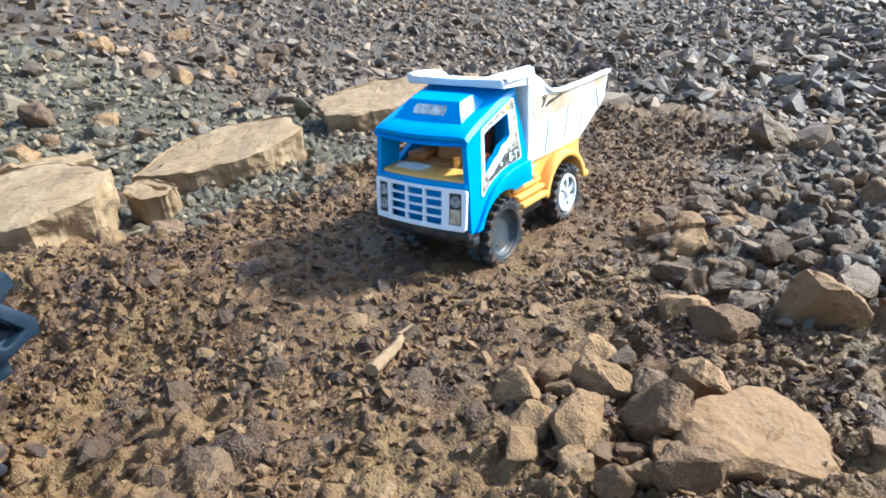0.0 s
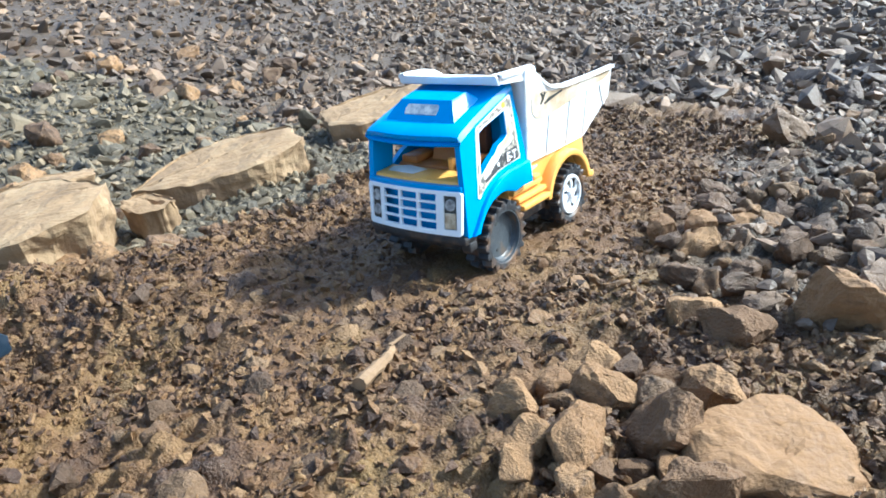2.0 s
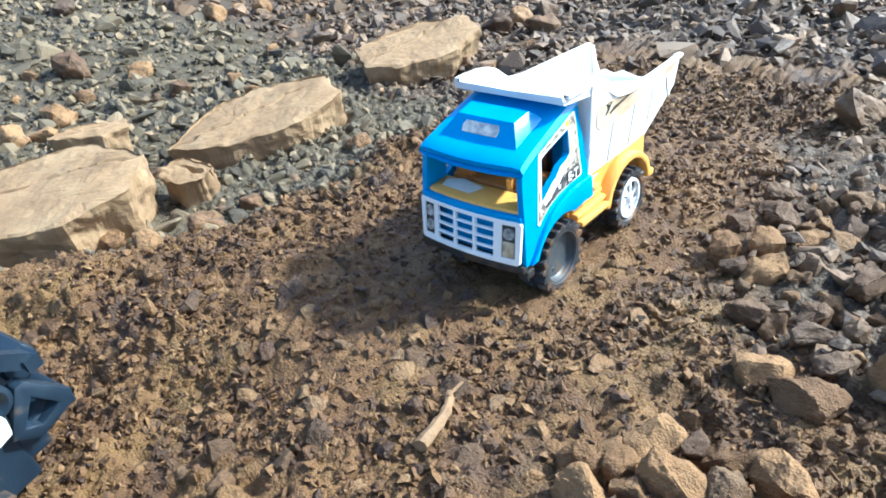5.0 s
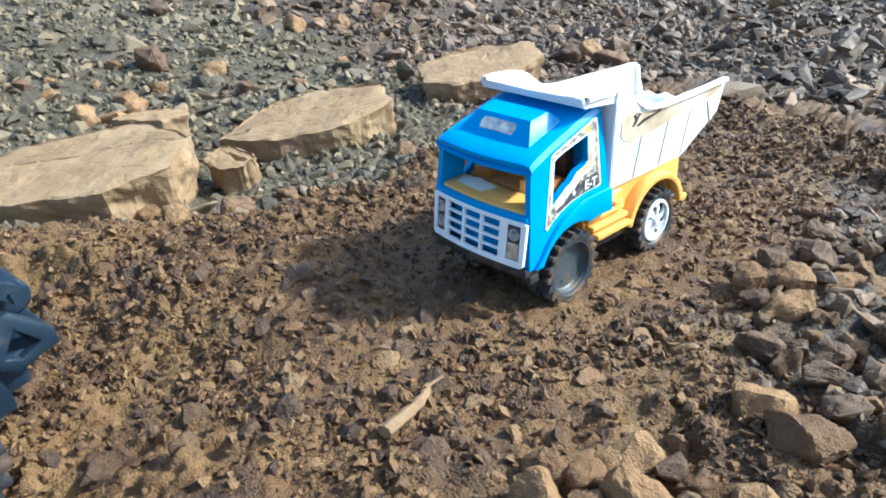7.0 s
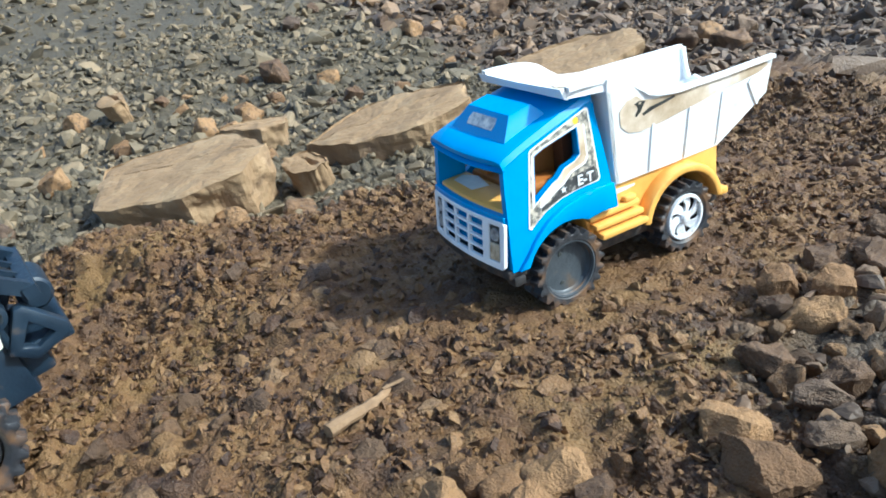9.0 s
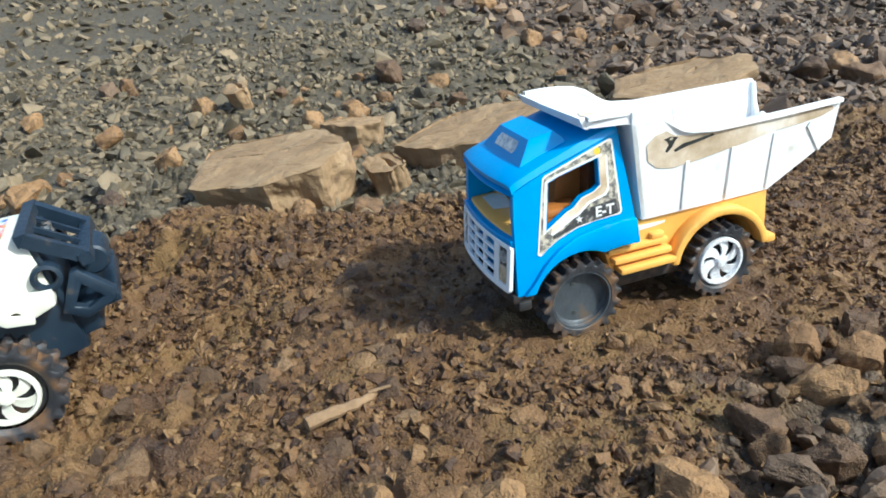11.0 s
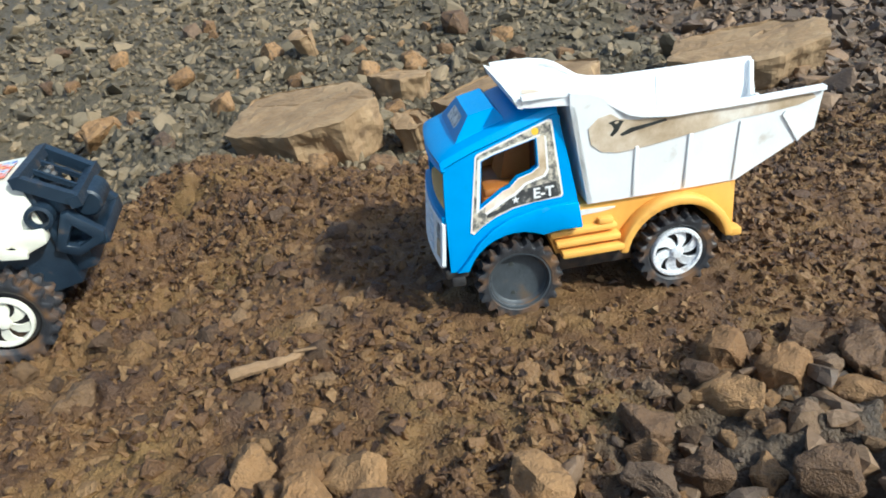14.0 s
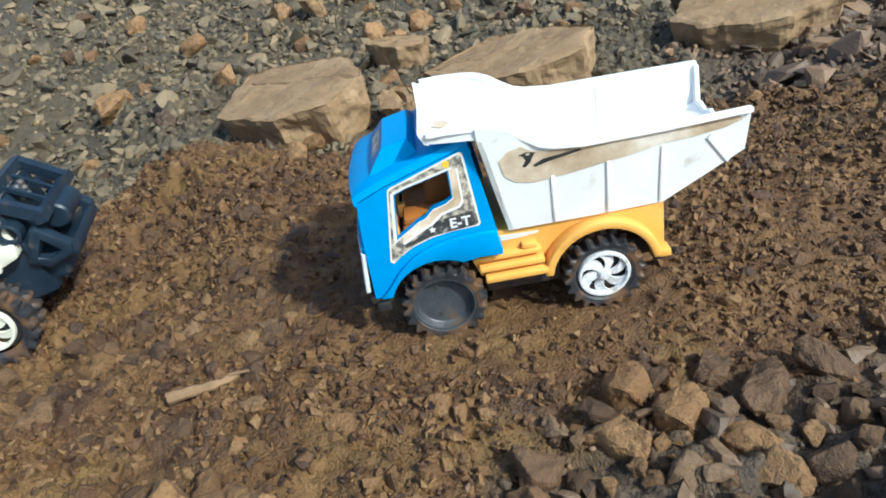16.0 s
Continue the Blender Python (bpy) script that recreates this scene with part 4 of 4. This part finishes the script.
for side in (1, -1):
    bm = plate(SIDE, [], 0.0, 0.035, 0.0)
    bmesh.ops.subdivide_edges(bm, edges=bm.edges[:], cuts=1)
    part("bed_side", bend(bm, lambda x, y, z: (side * (flank(y, z) - x), y, z)), M_WHITE, bed, "white bed side with upright ribs")
    for y in (0.345, 0.785, 1.215):
        rib = box(-0.004, 0.013, y - 0.016, y + 0.016, 0.90, 1.32 + 0.08 * y, 0.006)
        part("rib", bend(rib, lambda x, y, z: (side * (flank(y, z) + x), y, z)), M_WHITE, bed, "", True)
    rib = loft([[(a, y - 0.012, z - 0.018), (b, y - 0.012, z - 0.018), (b, y + 0.012, z + 0.018), (a, y + 0.012, z + 0.018)] for y, z, a, b in ((1.575, 1.42, -0.004, 0.013), (1.76, 1.155, -0.004, 0.013))])
    part("rib", bend(rib, lambda x, y, z: (side * (flank(y, z) + x), y, z)), M_WHITE, bed, "", True)
    for y in (0.565, 1.0):
        rib = box(0.034, 0.046, y - 0.012, y + 0.012, 0.94, 1.55, 0.004)
        part("inner_rib", bend(rib, lambda x, y, z: (side * (flank(y, z) - x), y, z)), M_WHITE, bed, "", True)
    flange = loft([[(a, y - 0.018, z), (a, y + 0.018, z), (b, y + 0.018, z), (b, y - 0.018, z)] for y, z, a, b in ((1.875, 1.25, 0.03, 0.12), (1.885, 1.40, 0.03, 0.075), (1.885, 1.575, 0.03, 0.07))])
    part("tail_flange", bend(flange, lambda x, y, z: (side * (flank(y, z) - x), y, z)), M_WHITE, bed, "", True)
    rows = []
    for y, z in RIM:
        w = flank(min(y, 0.9), 1.6) - 0.055 * max(0, y - 0.9) + (0.0 if y > 0.2 else -0.02 + 0.012 * min(1.0, max(0.0, (y + 0.50) / 0.38)))
        rows.append([(side * (w - 0.03), y, z - 0.028), (side * (w + 0.028), y, z - 0.028), (side * (w + 0.028), y, z + 0.004), (side * (w - 0.03), y, z + 0.008)])
    part("bed_rim", loft(rows), M_WHITE, bed, "", False)
    part("hood_side", bend(plate([(-0.56, 1.80), (-0.50, 1.79), (-0.20, 1.775), (-0.05, 1.76), (0.10, 1.765), (-0.06, 1.845), (-0.20, 1.87), (-0.56, 1.885)], [], 0.0, 0.03), lambda x, y, z: (side * (0.605 + 0.045 * min(1.0, max(0.0, (y + 0.50) / 0.38)) - x), y, z)), M_WHITE, bed)
    torn = [(-0.055, 1.56), (0.02, 1.635), (0.12, 1.655), (0.20, 1.60), (0.33, 1.575), (0.60, 1.555), (1.10, 1.555), (1.55, 1.55), (1.80, 1.545), (1.835, 1.505), (1.70, 1.465), (1.45, 1.445), (1.20, 1.44), (0.95, 1.40), (0.70, 1.37), (0.45, 1.335), (0.20, 1.315), (0.06, 1.345), (-0.03, 1.42)]
    t = plate(torn, [], 0.0, 0.003)
    bmesh.ops.subdivide_edges(t, edges=t.edges[:], cuts=1)
    torn_ob = part("torn_label", bend(t, lambda x, y, z: (side * (flank(y, z) + 0.003 + x), y, z)), M_TORN, bed, "torn paper label with old glue")
    scrap = [(0.20, 1.475), (0.28, 1.515), (0.42, 1.53), (0.56, 1.548), (0.58, 1.53), (0.45, 1.505), (0.33, 1.485), (0.22, 1.455)]
    part("dark_scrap", bend(plate(scrap, [], 0.0, 0.002), lambda x, y, z: (side * (flank(y, z) + 0.0065 + x), y, z)), M_INK, torn_ob)
    scrap = [(0.10, 1.585), (0.16, 1.60), (0.23, 1.585), (0.21, 1.56), (0.18, 1.50), (0.14, 1.465), (0.12, 1.48), (0.15, 1.53), (0.13, 1.565)]
    part("dark_scrap", bend(plate(scrap, [(lambda c: [(c[0] + 0.02 * math.cos(k), c[1] + 0.012 * math.sin(k)) for k in range(6)])((0.17, 1.58))], 0.0, 0.002), lambda x, y, z: (side * (flank(y, z) + 0.0065 + x), y, z)), M_INK, torn_ob)
lip = [(-0.46 + 0.115 * k, 1.262 + (0.0, 0.045, 0.012, 0.060, 0.028, 0.0, 0.050, 0.018, 0.0)[k]) for k in range(9)]
part("broken_lip", bend(plate(lip + [(0.46, 1.235), (-0.46, 1.235)], [], 0.0, 0.03, 0, "y"), lambda x, y, z: (x, y + 1.85, z)), M_WHITE, bed, "jagged broken edge of the white tail")
part("bed_front_wall", loft([[(-flank(y, z), y, z), (flank(y, z), y, z), (flank(y, z), y + 0.04, z), (-flank(y, z), y + 0.04, z)] for y, z in ((-0.045, 0.885), (-0.12, 1.30), (-0.20, 1.76))]), M_WHITE, bed)
part("bed_hood", loft([[(-w, y, z), (w, y, z), (w, y, z + 0.035), (0.2, y, z + 0.05), (-0.2, y, z + 0.05), (-w, y, z + 0.035)] for y, z, w in ((-0.56, 1.80, 0.60), (-0.30, 1.79, 0.622), (-0.14, 1.75, 0.64))]), M_WHITE, bed, "white hood over the cab roof", True)
part("hood_lip", rounded(loft([[(x, -0.588, 1.80), (x, -0.55, 1.785), (x, -0.545, 1.852), (x, -0.605 - 0.03 * abs(x), 1.868 + 0.03 * abs(x))] for x in (-0.60, -0.3, 0.0, 0.3, 0.60)]), 0.008), M_WHITE, bed, "", True)
part("hood_scuff", bend(plate([(0.28, -0.03), (0.40, -0.06), (0.46, 0.02), (0.40, 0.09), (0.33, 0.05)], [], 0, 0.004, 0, "y"), lambda x, y, z: (x, -0.45 + z, 1.846 + y)), M_TORN, bed, "beige glue scuff")

for side in (1, -1):
    wheel("front_wheel", truck, side * 0.63, -0.68, 0.325, side, False, 0.365, 0.27)
    wheel("rear_wheel", truck, side * 0.63, 0.70, 0.34, side, True, 0.345, 0.27)
part("axle", join(bend(lathe([(-0.45, 0.03), (0.45, 0.03)], 12, True), lambda x, y, z: (x, y - 0.68, z + 0.325)), bend(lathe([(-0.45, 0.03), (0.45, 0.03)], 12, True), lambda x, y, z: (x, y + 0.70, z + 0.34))), M_DARK, truck)


# ---- the toy jeep ----
jeep = tagged(new("toy_jeep"), "cream and navy plastic toy jeep with a bull bar", "toy jeep")


# its own axes: y forward, origin on the ground under the front axle
part("hood", rounded(loft([[(-0.47, y, 0.95), (0.47, y, 0.95), (0.45, y, z - 0.10), (0.38, y, z), (-0.38, y, z), (-0.45, y, z - 0.10)] for y, z in ((-0.55, 1.50), (0.20, 1.46), (0.60, 1.40))]), 0.02), M_CREAM, jeep, "cream bonnet", True)
part("hood_sticker", bend(plate([(-0.25, -0.25), (0.25, -0.25), (0.25, 0.25), (-0.25, 0.25)], [], 0, 0.004, 0, "y"), lambda x, y, z: (x * 0.9, 0.20 + z, 1.462 - 0.13 * z * 1.0 + y + 0.012)), M_STICKER, jeep, "colourful printed sticker")
for side in (1, -1):
    fl = [(-0.55, 0.62), (-0.50, 0.62), (-0.44, 0.93), (0.34, 0.96), (0.40, 0.86), (0.60, 0.90), (0.62, 1.02), (0.35, 1.06), (-0.55, 1.06)]
    part("fender", plate(fl, [], side * 0.42, side * 0.58, 0.02), M_CREAM, jeep, "", True)
    part("fender_notch", plate([(0.18, 0.98), (0.24, 0.90), (0.42, 0.84), (0.44, 0.90), (0.30, 0.96), (0.36, 1.08), (0.26, 1.10)], [], side * 0.57, side * 0.62, 0.008), M_CREAM, jeep, "", True)
    part("side_sill", plate([(-2.3, 0.42), (-0.52, 0.46), (-0.50, 0.62), (-0.62, 0.98), (-0.75, 0.98), (-0.75, 0.62), (-1.5, 0.62), (-1.55, 1.05), (-2.3, 1.05)], [], side * 0.50, side * 0.57, 0.015), M_CREAM, jeep, "", True)
    part("door_sticker", plate([(-1.42, 0.47), (-0.72, 0.48), (-0.72, 0.60), (-1.42, 0.60)], [], side * 0.571, side * 0.574), M_STICKER, jeep, "colourful printed strip")
    wheel("front_wheel", jeep, side * 0.68, 0.0, 0.41, side, True, 0.41, 0.30, M_CREAM, 0.56)
    wheel("rear_wheel", jeep, side * 0.68, -1.75, 0.41, side, True, 0.41, 0.30, M_CREAM, 0.56)
part("tub", join(box(-0.50, 0.50, -2.3, -1.55, 0.60, 1.05, 0.03), box(-0.48, 0.48, -1.56, -0.50, 0.42, 0.52, 0.02)), M_CREAM, jeep, "", True)
part("undercarriage", join(box(-0.40, 0.40, -2.25, 0.62, 0.40, 0.96, 0.03), box(-0.34, 0.34, 0.50, 0.78, 0.48, 0.76, 0.03)), M_NAVY, jeep, "dark navy underbody", True)
part("windscreen_base", box(-0.49, 0.49, -0.66, -0.50, 1.0, 1.50, 0.03), M_CREAM, jeep, "", True)


def bar(a, b, w, h=None):
    """A square bar from a to b."""
    a, b = Vector(a), Vector(b)
    d = (b - a).normalized()
    s = d.cross(Vector((0, 0, 1))) if abs(d.z) < 0.95 else Vector((1, 0, 0))
    s.normalize()
    u = s.cross(d)
    h = h or w
    return rounded(loft([[p - s * w - u * h, p + s * w - u * h, p + s * w + u * h, p - s * w + u * h] for p in (a, b)]), w * 0.35)


screen = part("windscreen_frame", join(bar((-0.47, -0.56, 1.46), (-0.44, -0.82, 2.05), 0.035), bar((0.47, -0.56, 1.46), (0.44, -0.82, 2.05), 0.035), bar((-0.47, -0.82, 2.05), (0.47, -0.82, 2.05), 0.035), bar((-0.47, -0.56, 1.48), (0.47, -0.56, 1.48), 0.035)), M_NAVY, jeep, "navy windscreen frame with a wire grid", True)
for k in range(-9, 10):
    for sgn in (1, -1):
        x0 = k * 0.09
        pts = [(x0 + sgn * 0.30 * (q - 0.5) * 2, q) for q in (0, 1)]
        (xa, qa), (xb, qb) = pts
        lo_q = max(0.0, min(1.0, ((-0.44 - xa) / (xb - xa)) if sgn > 0 else ((0.44 - xa) / (xb - xa))))
        hi_q = max(0.0, min(1.0, ((0.44 - xa) / (xb - xa)) if sgn > 0 else ((-0.44 - xa) / (xb - xa))))
        if hi_q - lo_q < 0.05:
            continue
        p = [(xa + (xb - xa) * q, -0.57 - 0.25 * q, 1.49 + 0.55 * q) for q in (lo_q, hi_q)]
        part("grid_wire", bar(p[0], p[1], 0.009), M_NAVY, screen)

guard = part("grille_panel", box(-0.44, 0.44, 0.59, 0.65, 0.80, 1.34, 0.02), M_NAVY, jeep, "navy grille panel", True)
for x, w in ((-0.44, 0.05), (-0.14, 0.020), (0.12, 0.020), (0.44, 0.05)):
    part("guard_bar", bar((x, 0.60, 1.42), (x * 0.92, 0.92, 1.12), w), M_NAVY, guard)
for z, y in ((1.42, 0.60), (1.12, 0.92)):
    part("guard_rail", bar((-0.48, y, z), (0.48, y, z), 0.045), M_NAVY, guard)
part("winch_drum", bend(lathe([(-0.22, 0.10), (-0.20, 0.12), (0.20, 0.12), (0.22, 0.10)], 24, True), lambda x, y, z: (x, y + 0.92, z + 1.00)), M_NAVY, guard, "round winch drum", True)
part("bull_bar", join(box(-0.44, 0.44, 0.88, 1.0, 0.68, 0.80, 0.02), box(-0.40, 0.40, 0.62, 0.92, 0.70, 0.76, 0.02)), M_NAVY, guard, "", True)
for side in (1, -1):
    hook = plate([(0.58, 0.78), (0.72, 0.66), (0.98, 0.72), (1.0, 0.80), (0.82, 1.06), (0.76, 1.06)], [[(0.68, 0.79), (0.76, 0.74), (0.90, 0.78), (0.80, 0.94)]], side * 0.36, side * 0.47, 0.012)
    part("side_hook", hook, M_NAVY, guard, "", True)
    part("horn_tube", bend(lathe([(-0.06, 0.11), (0.06, 0.11), (0.07, 0.08), (0.02, 0.06)], 20), lambda x, y, z: (side * 0.46 + side * x, y + 0.62, z + 1.10)), M_NAVY, guard, "", True)
for x in (-0.06, 0.05):
    part("spring", bend(lathe([(0.0, 0.03), (0.03, 0.042), (0.06, 0.03), (0.09, 0.042), (0.12, 0.03), (0.15, 0.042), (0.18, 0.03)], 12), lambda a, b, c: (x + b, 0.70 + c, 1.18 + a)), M_HUB, guard)
jeep.matrix_world = pose(-0.160, -0.568, -0.047, 8.5, 0, 8) @ Matrix.Diagonal((1.2, 1.2, 1.2, 1))

# ---- a twig on the mud ----
rows = []
for q in range(9):
    t = q / 8
    c = Vector((0.06 * math.sin(t * 3), -0.28 + 0.56 * t, 0.03 + 0.02 * math.sin(t * 5)))
    r = 0.050 - 0.022 * t + 0.006 * math.sin(t * 23)
    rows.append([c + Vector((r * math.cos(a), 0, r * math.sin(a))) for a in [6.28318 * k / 8 for k in range(8)]])
twig = new("twig")
tagged(twig, "broken dry brown twig lying on the mud", "twig")
part("stem", loft(rows), M_STICK, twig, "", True)
part("side_shoot", loft([[Vector((0.03 + 0.05 * t, 0.20 + 0.16 * t, 0.05)) + Vector((0.012 * math.cos(a), 0, 0.012 * math.sin(a))) for a in [6.28318 * k / 6 for k in range(6)]] for t in (0, 0.5, 1)]), M_STICK, twig, "", True)
tz = float(height(np.array([0.083]), np.array([-0.285]))[0])
twig.matrix_world = pose(0.083, -0.285, tz + 0.006, 0, 0, 20) @ Matrix.Diagonal((1.15, 1.1, 1.15, 1))
